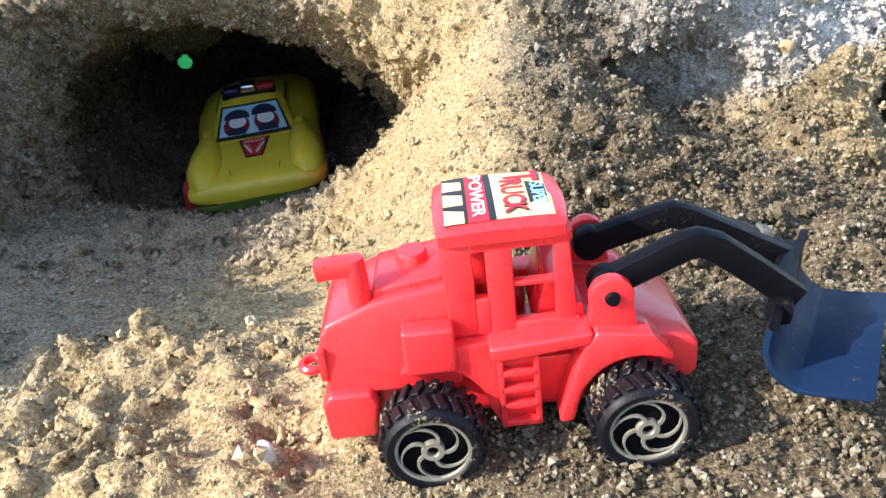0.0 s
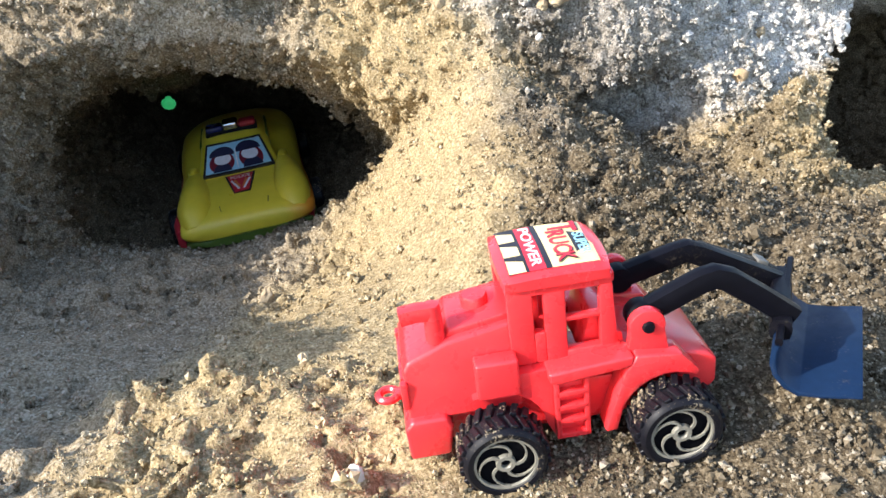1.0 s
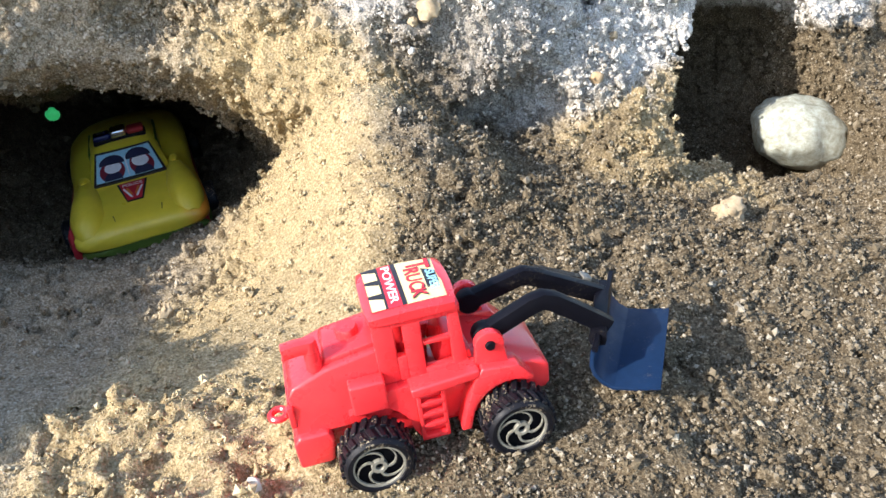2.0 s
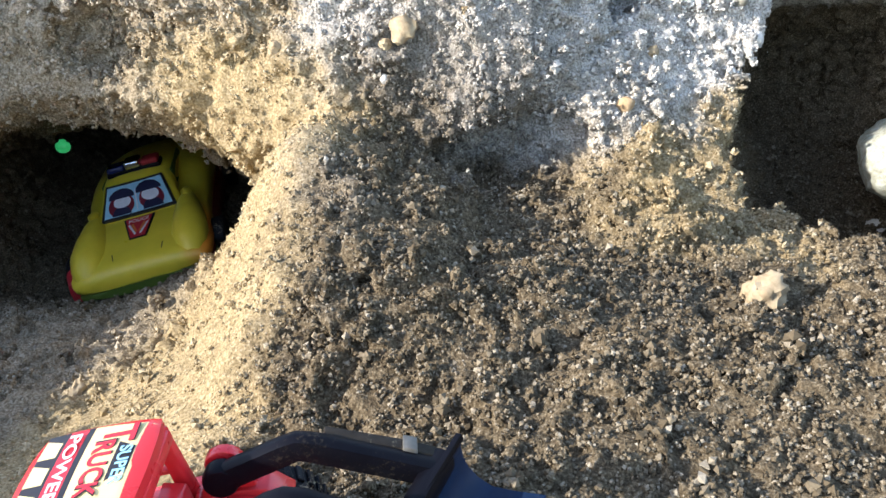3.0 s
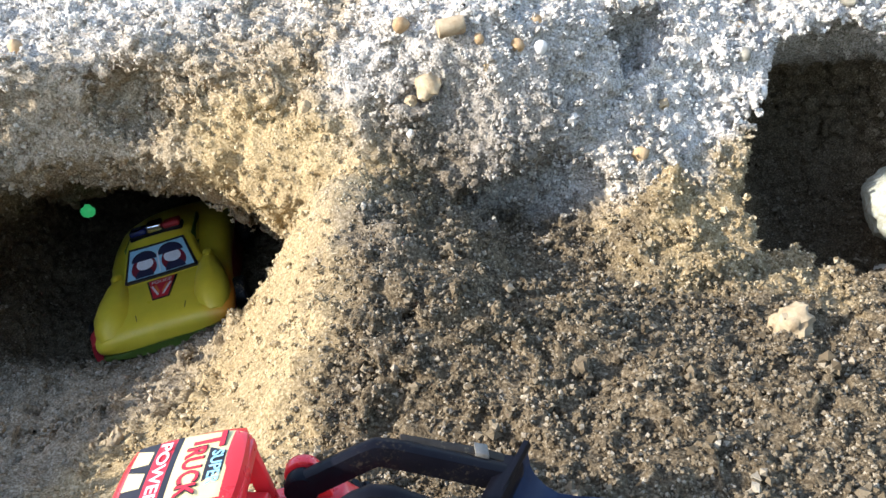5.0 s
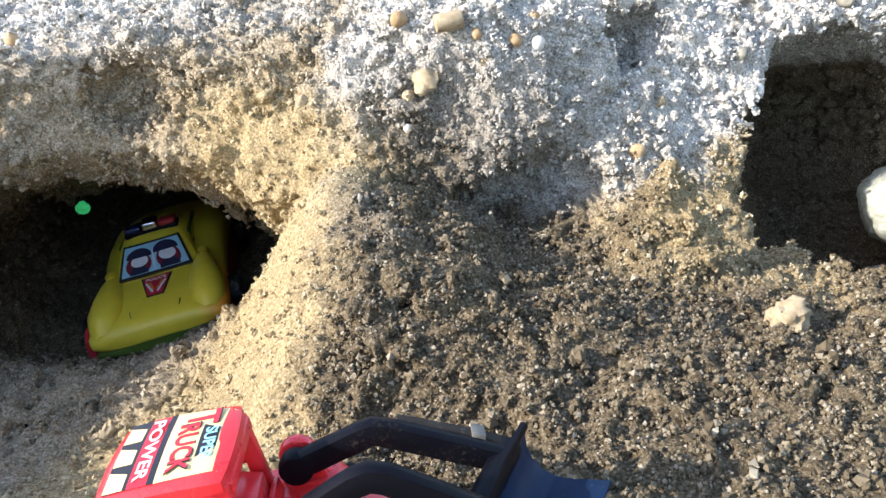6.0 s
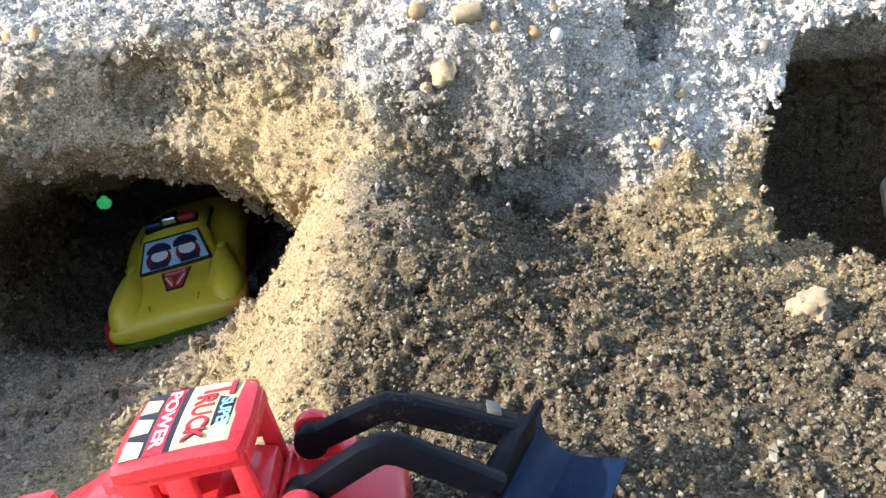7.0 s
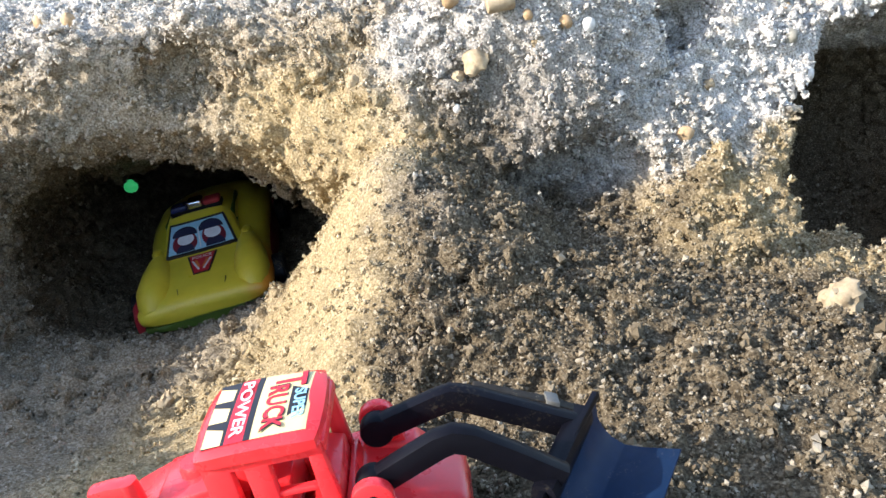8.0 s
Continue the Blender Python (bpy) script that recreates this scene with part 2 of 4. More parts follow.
def lettering(name, text, size, mat, parent, m, wide=1.0, label=""):
    cu = bpy.data.curves.new(name, "FONT")
    cu.body, cu.size, cu.align_x, cu.align_y, cu.extrude, cu.offset = text, size * 0.001, "CENTER", "CENTER", 0.00006, size * 0.000018
    ob = bpy.data.objects.new("text_source", cu)
    scene.collection.objects.link(ob)
    me = bpy.data.meshes.new_from_object(ob.evaluated_get(bpy.context.evaluated_depsgraph_get()))
    bpy.data.objects.remove(ob)
    for v in me.vertices:
        v.co.x *= wide
    me.materials.clear()
    me.materials.append(mat)
    out = new(name, me)
    out.parent, out.matrix_basis = parent, m
    return tagged(out, label) if label else out


# ---- the sand: one piece of ground with a bank, a dug tunnel and a side pit ----
def step(a, b, v):
    t = np.clip((v - a) / (b - a), 0, 1)
    return t * t * (3 - 2 * t)


def lump(x, y, cx, cy, rx, ry, h):
    return h * np.exp(-(((x - cx) / rx) ** 2 + ((y - cy) / ry) ** 2))


def floor_height(x, y):
    left = 0.010 - 0.30 * np.clip(y - 0.165, 0, 0.45)
    right = 0.010 - 0.125 * np.clip(y - 0.19, 0, 0.34) - 0.20 * np.clip(x - 0.07, 0, 0.15)
    left = np.maximum(left, -0.20)
    w = step(-0.22, -0.03, x)
    return left * (1 - w) + right * w


def groove(x, y, a, b, wide, deep):
    """A scraped furrow from a to b."""
    dx, dy = b[0] - a[0], b[1] - a[1]
    t = np.clip(((x - a[0]) * dx + (y - a[1]) * dy) / (dx * dx + dy * dy), 0, 1)
    off = np.hypot(x - a[0] - t * dx, y - a[1] - t * dy) / wide
    return deep * (0.45 * np.exp(-((off - 1.7) ** 2) * 3) - np.exp(-(off**2)))


def foot_height(x, y):
    """The ground in front of the bank: floor, clods and spur."""
    f = floor_height(x, y)
    # loose crumbs and clods on the near ground
    f = f + lump(x, y, -0.168, 0.203, 0.040, 0.018, 0.017) + lump(x, y, -0.125, 0.225, 0.018, 0.012, 0.008) + lump(x, y, 0.16, 0.30, 0.07, 0.05, 0.008)
    f = f + lump(x, y, 0.128, 0.466, 0.028, 0.020, 0.066)
    # furrows scraped into the floor before the tunnel
    for a, b, wide, deep in (((-0.315, 0.370), (-0.258, 0.432), 0.0050, 0.012), ((-0.345, 0.420), (-0.290, 0.470), 0.0045, 0.009), ((-0.270, 0.350), (-0.236, 0.380), 0.0035, 0.004), ((-0.335, 0.480), (-0.240, 0.490), 0.006, 0.008)):
        f = f + groove(x, y, a, b, wide, deep)
    # a hollow where the car stands
    f = f + lump(x, y, -0.305, 0.615, 0.085, 0.070, -0.011)
    # the spur between the tunnel and the open ground
    ridge = -0.030 - 0.28 * np.clip(y - 0.34, 0, 0.2)
    tall = 0.048 * step(0.27, 0.36, y) + 0.036 * step(0.36, 0.46, y)
    west, east = 0.056 + 0.06 * step(0.38, 0.56, y), 0.105 - 0.024 * step(0.36, 0.46, y)
    wide = np.where(x < ridge, west, east)
    f = f + tall * np.exp(-np.abs((x - ridge) / wide) ** 1.8)
    return f


def height(x, y):
    f = foot_height(x, y)
    # the bank behind, with its steep face and its sloping top
    face = 0.535 + 0.54 * np.maximum(0, x - 0.035)
    thick = 0.030 + 0.05 * step(0.05, 0.2, x)
    top = 0.118 - 0.30 * np.clip(x - 0.02, 0, 0.22) + 0.32 * np.maximum(0, y - face) / (1 + 0.5 * np.maximum(0, y - face))
    top = top + 0.016 * step(-0.08, -0.2, x)
    b = step(-thick, thick, y - face)
    f = f * (1 - b) + np.maximum(f, top) * b
    # the bank's unseen wing on the sunny side, added to shade the tunnel's mouth
    shade_wing = -0.290 - 0.67 * np.clip(y - 0.17, 0, 0.25) - 1.2 * np.maximum(0, 0.145 - y) - 0.108 * step(0.13, 0.21, y) * step(0.43, 0.33, y) - 0.09 * step(0.45, 0.52, y)
    soft = 0.035 + 0.16 * np.clip(y - 0.2, 0, 0.4)
    g = step(-1.0, 1.0, (shade_wing - x) / soft) * step(0.0, 0.12, y)
    f = f * (1 - g) + np.maximum(f, 0.137 + 0.20 * np.clip(shade_wing - x, 0, 0.5)) * g
    # an added hump on it, out of view, that shades the face above the mouth
    f = f + lump(x, y, -0.490, 0.408, 0.060, 0.050, 0.215)
    return f


LATTICE = np.random.default_rng(5).random((48, 48, 48)).astype(np.float32)


def wavering(p, size, shift=0.0):
    """Smooth noise from 0 to 1 at points p, with lumps of that size."""
    q = p / size + shift
    i = np.floor(q).astype(np.int64)
    t = (q - i).astype(np.float32)
    t = t * t * (3 - 2 * t)
    out = np.zeros(len(p), np.float32)
    for a in (0, 1):
        for b in (0, 1):
            for c in (0, 1):
                w = (t[:, 0] if a else 1 - t[:, 0]) * (t[:, 1] if b else 1 - t[:, 1]) * (t[:, 2] if c else 1 - t[:, 2])
                out += w * LATTICE[(i[:, 0] + a) % 48, (i[:, 1] + b) % 48, (i[:, 2] + c) % 48]
    return out


def clumps(p, size):
    """Rounded crumbs with creases between them: the distance to the nearest of scattered centres."""
    q = (p / size).astype(np.float32)
    i = np.floor(q).astype(np.int64)
    best = np.full(len(p), 9.0, np.float32)
    for a in (-1, 0, 1):
        for b in (-1, 0, 1):
            for c in (-1, 0, 1):
                j = i + (a, b, c)
                k = [j[:, 0] % 48, j[:, 1] % 48, j[:, 2] % 48]
                off = [j[:, 0] + LATTICE[k[0], k[1], k[2]] - q[:, 0], j[:, 1] + LATTICE[k[1], k[2], k[0]] - q[:, 1], j[:, 2] + LATTICE[k[2], k[0], k[1]] - q[:, 2]]
                best = np.minimum(best, off[0] ** 2 + off[1] ** 2 + off[2] ** 2)
    return np.minimum(np.sqrt(best), 0.66).astype(np.float32)


LOW, HIGH, CELL = np.array([-0.66, 0.02, -0.235]), np.array([0.52, 1.10, 0.405]), 0.0028


def ball(x, y, z, c, r):
    """Roughly the distance from an ellipsoid at c with half-axes r."""
    return (np.sqrt(((x - c[0]) / r[0]) ** 2 + ((y - c[1]) / r[1]) ** 2 + ((z - c[2]) / r[2]) ** 2) - 1) * min(r)


def sand_volume():
    axes = [np.arange(LOW[k], HIGH[k], CELL).astype(np.float32) for k in range(3)]
    x2, y2 = np.meshgrid(axes[0], axes[1], indexing="ij")
    h = height(x2, y2)
    gx, gy = np.gradient(h, CELL)
    lean = np.sqrt(1 + np.minimum(gx**2 + gy**2, 12))
    x, y, z = x2[..., None], y2[..., None], axes[2][None, None, :]
    d = ((z - h[..., None]) / lean[..., None]).astype(np.float32)
    # the tunnel
    f = floor_height(x2, y2)
    foot = foot_height(x2, y2)
    mid = -0.338 - 0.15 * (y2 - 0.60)
    half = 0.150 + 0.12 * (y2 - 0.60)
    ceil = 0.158 - 0.03 * step(0.6, 0.9, y2)
    q = np.abs((x - mid[..., None]) / half[..., None]) ** 2.4 + np.abs((z - f[..., None] - 0.065) / (ceil[..., None] - 0.065)) ** 2.4
    tun = (q ** (1 / 2.4) - 1) * 0.10
    tun = np.maximum(tun, np.maximum(foot[..., None] - z, np.maximum(0.40 - y, y - 1.02)))
    d = np.maximum(d, -tun.astype(np.float32))
    # its mouth is a funnel below an arched rim
    rim = 0.074 - 0.036 * np.minimum(np.abs((x + 0.330) / 0.150), 1.2) ** 4
    lean_out = ((y - 0.545) - (rim - z) * 0.9) / 1.35
    lean_out = np.maximum(np.maximum(lean_out, foot[..., None] - z), np.maximum(np.maximum(x + 0.108 + 0.62 * np.clip(y - 0.517, 0, 0.16), -0.465 - x) * 0.84, 0.44 - y))
    d = np.maximum(d, -lean_out.astype(np.float32))
    # the pit in the bank's other side, and the undercut below the crust
    d = np.maximum(d, -ball(x, y, z, (0.290, 0.655, -0.070), (0.102, 0.195, 0.128)).astype(np.float32))
    d = np.maximum(d, -ball(x, y, z, (0.058, 0.525, -0.008), (0.070, 0.038, 0.031)).astype(np.float32))
    d = np.maximum(d, -ball(x, y, z, (-0.104, 0.383, -0.008), (0.006, 0.006, 0.006)).astype(np.float32))
    for c, r in (((0.126, 0.640, 0.074), (0.032, 0.030, 0.024)), ((-0.258, 0.548, 0.126), (0.007, 0.022, 0.022)), ((-0.226, 0.542, 0.108), (0.046, 0.046, 0.031)), ((-0.085, 0.522, 0.090), (0.013, 0.012, 0.007)), ((0.115, 0.490, -0.030), (0.030, 0.010, 0.012))):
        d = np.maximum(d, -ball(x, y, z, c, r).astype(np.float32))
    # a lump that sags from the tunnel's roof
    d = np.minimum(d, ball(x, y, z, (-0.407, 0.722, 0.020), (0.045, 0.036, 0.034)).astype(np.float32))
    band = np.nonzero(np.abs(d) < 0.026)
    p = np.stack([axes[k][band[k]] for k in range(3)], 1)
    firm = step(-0.01, -0.07, p[:, 0]) * step(0.62, 0.40, p[:, 1]) * step(0.20, 0.28, p[:, 1]) * step(0.1, 0.05, p[:, 2])
    loose = 1 - 0.75 * firm * step(-0.055, -0.03, p[:, 2])
    n = (wavering(p, 0.055) - 0.5) * 0.014 + (wavering(p, 0.022, 3.3) - 0.5) * 0.010 * loose
    n = n + (clumps(p + 0.002 * wavering(p, 0.006, 9.1)[:, None], 0.0078) - 0.45) * 0.015 * loose * (0.8 + 0.2 * step(0.24, 0.34, p[:, 1])) * (0.5 + 1.0 * wavering(p, 0.04, 5.5)) + (wavering(p, 0.0045, 1.7) - 0.5) * 0.005 * loose
    n = n + (clumps(p + 0.004 * wavering(p, 0.012, 2.2)[:, None], 0.019) - 0.45) * 0.024 * loose * (0.55 + 0.45 * step(0.24, 0.34, p[:, 1])) * np.clip(1.6 * wavering(p, 0.05, 6.4) - 0.3, 0, 1)
    tame = step(0.0, 0.03, np.abs(p[:, 0] + 0.015) - 0.045) + step(0.0, 0.03, np.abs(p[:, 1] - 0.18) - 0.035)
    d[band] += n * (0.35 + 0.65 * np.clip(tame, 0, 1))
    return axes, d


def surface(axes, d):
    """The skin of the sand: one point in every cell through which it passes."""
    inside = d < 0
    n = np.array(d.shape) - 1
    count = np.zeros(n, np.int8)
    for a in (0, 1):
        for b in (0, 1):
            for c in (0, 1):
                count += inside[a : a + n[0], b : b + n[1], c : c + n[2]]
    cells = np.nonzero((count > 0) & (count < 8))
    index = np.full(n, -1, np.int32)
    index[cells] = np.arange(len(cells[0]))
    total, hits = np.zeros((len(cells[0]), 3), np.float32), np.zeros(len(cells[0]), np.float32)
    corners = [(a, b, c) for a in (0, 1) for b in (0, 1) for c in (0, 1)]
    for p in corners:
        for k in range(3):
            if p[k]:
                continue
            q = tuple(v + (j == k) for j, v in enumerate(p))
            dp = d[cells[0] + p[0], cells[1] + p[1], cells[2] + p[2]]
            dq = d[cells[0] + q[0], cells[1] + q[1], cells[2] + q[2]]
            cross = (dp < 0) != (dq < 0)
            t = np.where(cross, dp / np.where(cross, dp - dq, 1), 0)
            place = np.tile(np.array(p, np.float32), (len(t), 1))
            place[:, k] = t
            total[cross] += place[cross]
            hits[cross] += 1
    pts = (np.stack(cells, 1) + total / hits[:, None]) * CELL + LOW
    quads = []
    for k in range(3):
        u, v = (k + 1) % 3, (k + 2) % 3
        sl0 = [slice(1, n[j]) for j in range(3)]
        sl1 = list(sl0)
        sl0[k], sl1[k] = slice(0, n[k]), slice(1, n[k] + 1)
        a, b = inside[tuple(sl0)], inside[tuple(sl1)]
        e = np.array(np.nonzero(a != b))
        out = a[tuple(e)]
        e = e + np.array([0 if j == k else 1 for j in range(3)])[:, None]
        def cell(du, dv):
            c = e.copy()
            c[u] -= du
            c[v] -= dv
            return index[tuple(c)]
        ring = np.stack([cell(1, 1), cell(0, 1), cell(0, 0), cell(1, 0)], 1)
        ring[~out] = ring[~out][:, ::-1]
        quads.append(ring)
    return pts, np.concatenate(quads)


def mesh_from(name, pts, faces, mat, smooth=True):
    me = bpy.data.meshes.new(name)
    k = faces.shape[1]
    me.vertices.add(len(pts))
    me.vertices.foreach_set("co", np.asarray(pts, np.float32).ravel())
    me.loops.add(faces.size)
    me.loops.foreach_set("vertex_index", faces.astype(np.int32).ravel())
    me.polygons.add(len(faces))
    me.polygons.foreach_set("loop_start", np.arange(0, faces.size, k, dtype=np.int32))
    me.polygons.foreach_set("use_smooth", np.full(len(faces), smooth))
    me.update(calc_edges=True)
    me.materials.append(mat)
    return new(name, me)


AXES, VOLUME = sand_volume()
SKIN, QUADS = surface(AXES, VOLUME)
# the same sand goes on to the horizon, coarser
rows_out = np.unique(np.concatenate([np.linspace(-0.7, 1.2, 39), 1.2 + np.geomspace(0.05, 900, 34), -0.7 - np.geomspace(0.05, 900, 34)]))
ox, oy = np.meshgrid(rows_out, rows_out, indexing="ij")
oz = height(np.clip(ox, -1.2, 0.9), np.clip(oy, -0.5, 1.6))
far_out = step(0.9, 2.6, np.hypot(ox + 0.05, oy - 0.5))
oz = oz * (1 - far_out) + far_out * (0.02 + 0.03 * np.sin(ox * 1.3 + 0.7 * oy) + 0.02 * np.sin(oy * 2.1 - ox * 0.4))
near_box = (ox > LOW[0] + 0.01) & (ox < HIGH[0] - 0.01) & (oy > LOW[1] + 0.01) & (oy < HIGH[1] - 0.01)
oz = np.where(near_box, oz - 0.35, oz - 0.002)
num = np.arange(ox.size).reshape(ox.shape)
outer = np.stack([num[:-1, :-1], num[1:, :-1], num[1:, 1:], num[:-1, 1:]], -1).reshape(-1, 4)
keep = ~(near_box.ravel()[outer].all(1))
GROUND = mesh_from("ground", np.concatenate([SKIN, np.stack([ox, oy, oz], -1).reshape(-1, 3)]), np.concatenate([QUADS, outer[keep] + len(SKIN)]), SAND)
tagged(GROUND, "coarse tan sand bank with a dug tunnel and pit", "sand", kind="structure")


def grains(crumbs, single, seed):
    """Coarse grains stuck together in crumbs, and single grains, half sunk in the skin of the sand."""
    rng = np.random.default_rng(seed)
    a, b, c = SKIN[QUADS[:, 0]], SKIN[QUADS[:, 1]], SKIN[QUADS[:, 3]]
    nor = np.cross(b - a, c - a)
    area = np.linalg.norm(nor, axis=1) + 1e-12
    nor = nor / area[:, None]
    far = np.hypot(a[:, 0] - 0.0, a[:, 1] - 0.02)
    shown = (a[:, 1] < 0.80) & (a[:, 1] > 0.08) & (np.abs(a[:, 0] + 0.06) < 0.10 + 0.8 * a[:, 1])
    firm = step(-0.02, -0.08, a[:, 0]) * step(0.62, 0.45, a[:, 1]) * step(0.11, 0.06, a[:, 2])
    inside = step(0.56, 0.62, a[:, 1]) * step(-0.10, -0.16, a[:, 0]) * step(0.10, 0.05, a[:, 2])
    near_w = area * shown / (0.10 + far**2) * (1 - 0.8 * inside)

    def scatter(count, w):
        pick = rng.choice(len(QUADS), count, p=w / w.sum())
        u, v = rng.random((2, count, 1))
        return pick, a[pick] + u * (b - a)[pick] + v * (c - a)[pick]

    each = 7
    pick, at = scatter(crumbs, near_w * (1 - 0.85 * firm))
    size = 0.00125 * rng.lognormal(0, 0.38, crumbs) * (0.75 + 0.75 * far[pick])
    middle = at + nor[pick] * (size * rng.uniform(0.1, 0.9, crumbs))[:, None]
    ways = rng.normal(size=(crumbs, each, 3))
    ways /= np.linalg.norm(ways, axis=2)[..., None]
    ways += 0.4 * nor[pick][:, None]
    at1 = (middle[:, None] + ways * size[:, None, None] * rng.uniform(0.55, 0.95, (crumbs, each, 1))).reshape(-1, 3)
    size1 = np.repeat(size, each) * rng.uniform(0.38, 0.75, crumbs * each)
    pick, at2 = scatter(single, near_w * (1 - 0.2 * firm))
    size2 = (0.00042 + 0.00030 * rng.lognormal(0, 0.45, single)) * (0.75 + 0.9 * far[pick]) * (1 - 0.3 * firm[pick])
    at2 = at2 + nor[pick] * (size2 * rng.uniform(-0.1, 0.6, single))[:, None]
    at, size = np.concatenate([at1, at2]), np.concatenate([size1, size2])
    count = len(at)
    shape = np.array([[1, 0, 0], [-1, 0, 0], [0, 1, 0], [0, -1, 0], [0, 0, 1], [0, 0, -1]], float)
    tri = np.array([[0, 2, 4], [2, 1, 4], [1, 3, 4], [3, 0, 4], [2, 0, 5], [1, 2, 5], [3, 1, 5], [0, 3, 5]])
    q = rng.normal(size=(count, 4))
    q /= np.linalg.norm(q, axis=1)[:, None]
    s, i, j, k = q.T
    rot = np.stack([1 - 2 * (j * j + k * k), 2 * (i * j - k * s), 2 * (i * k + j * s), 2 * (i * j + k * s), 1 - 2 * (i * i + k * k), 2 * (j * k - i * s),
                    2 * (i * k - j * s), 2 * (j * k + i * s), 1 - 2 * (i * i + j * j)], 1).reshape(-1, 3, 3)
    pts = shape[None] * rng.uniform(0.7, 1.3, (count, 6, 1)) * size[:, None, None]
    pts = np.einsum("nij,nkj->nki", rot, pts) + at[:, None]
    faces = (tri[None] + 6 * np.arange(count)[:, None, None]).reshape(-1, 3)
    ob = mesh_from("sand_grains", pts.reshape(-1, 3), faces, GRAINS, smooth=False)
    return tagged(ob, "loose coarse crumbs and grains of tan and grey sand", "sand", kind="stuff")


grains(27000, 70000, 11)


# ---- toy loader ----
LOADER_AT = (-0.0229, 0.1832, 0.0214)
LOADER_TURN = (0.0, -0.7, 12.0)
loader = new("toy_loader")
loader.matrix_basis = pose(*LOADER_AT, *LOADER_TURN)
tagged(loader, "red plastic toy wheel loader with black arms on the sand", "toy loader")


def swirl_bar(a0, seg=9):
    """One curved spoke of the rim, from hub ring to outer ring."""
    bm = bmesh.new()
    rows = []
    for i in range(seg):
        t = i / (seg - 1)
        r = 3.0 + 6.2 * t
        a = a0 + 1.05 * t * t + 0.15 * t
        w = (0.9 * (1 - t) + 1.3 * t) / r
        rows.append([bm.verts.new(Vector((r * math.cos(a + s * w), 0, r * math.sin(a + s * w))) * 0.001) for s in (-0.5, 0.5)])
    for a, b in zip(rows, rows[1:]):
        bm.faces.new((a[0], a[1], b[1], b[0]))
    g = bmesh.ops.extrude_face_region(bm, geom=bm.faces[:])
    for v in g["geom"]:
        if isinstance(v, bmesh.types.BMVert):
            v.co.y += 0.0007
    return bm


def wheel(parent, x, side, turn):
    w = new("wheel")
    w.parent = parent
    w.matrix_basis = pose(x * 0.001, side * 0.034, 0, 0, turn, 0 if side < 0 else 180)
    prof = [(9.6, 0.9), (10.3, 0.1), (11.8, 0.0), (12.9, 1.0), (13.2, 3.0), (13.2, 11.5), (12.6, 13.4), (11.0, 14.0), (6, 14.0), (6, 2.4), (9.4, 2.4), (9.6, 0.9)]
    part("tyre", lathe(prof, 48), RUBBER, w, "black tyre dusted with sand", smooth=True)
    lugs = []
    for i in range(22):
        for row in (0, 1):
            bm = box(-1.15, 1.15, 1.6 + row * 6.0, 6.9 + row * 6.0, 12.4, 14.15, 0.3, 1)
            skew = (0.32 if row else -0.32)
            for v in bm.verts:
                v.co.x += skew * (v.co.y - 0.007)
            bmesh.ops.rotate(bm, verts=bm.verts, cent=(0, 0, 0), matrix=Matrix.Rotation(2 * math.pi * (i + row * 0.5) / 22, 3, "Y"))
            lugs.append(bm)
    part("tread", joined(*lugs), RUBBER, w)
    part("hub_disc", lathe([(0.0, 2.2), (9.5, 2.2), (9.5, 3.2), (0, 3.2)], 32), PIT, w, "recessed black hub", smooth=True)
    rim = joined(lathe([(9.0, 0.9), (9.2, 0.55), (10.2, 0.55), (10.3, 1.2), (9.0, 1.4), (9.0, 0.9)], 48), lathe([(1.5, 1.0), (1.7, 0.7), (2.9, 0.7), (3.1, 1.1), (3.1, 2.2), (1.5, 2.2), (1.5, 1.0)], 24))
    part("rim", rim, SILVER, w, "worn silver rim ring", smooth=True)
    for i in range(5):
        part("spoke", swirl_bar(2 * math.pi * i / 5), SILVER, w, m=pose(0, 0.0007, 0))
    return w


for wx, turn in ((-27.5, 10), (27.5, 40)):
    for side in (-1, 1):
        wheel(loader, wx, side, turn)
for wx in (-27.5, 27.5):
    part("axle", lathe([(1.6, -20), (1.6, 20)], 12), BLACK, loader, m=pose(wx * 0.001, 0, 0))


def cab_side(y0, y1):
    """One side of the cab: three posts, top beam, cross bar and lower panels, with real openings."""
    for name, bm in (("cab_post", prism([(-20.0, 22), (-12.4, 22), (-12.4, 50), (-20.3, 50)], y0, y1, 0.7)), ("cab_panel", box(-12.6, -9.0, y0 + 0.1, y1 - 0.1, 22, 33, 0.5)), ("cab_post", box(-9.2, -2.4, y0, y1, 20, 49, 0.8)),
                     ("cab_beam", box(-13, 12, y0 - 0.1, y1 + 0.1, 46.6, 50.4, 0.6)), ("cab_panel", box(-2.8, 14, y0 - 0.1, y1 + 0.1, 19, 25.2, 0.6)), ("cab_post", prism([(8, 24), (13.4, 24), (12, 48), (8, 48)], y0, y1, 0.7)), ("window_bar", box(-2.6, 8.2, y0 + 0.6, y1 - 0.4, 35.4, 37.0, 0.4))):
        part(name, bm, RED, loader, smooth=True)


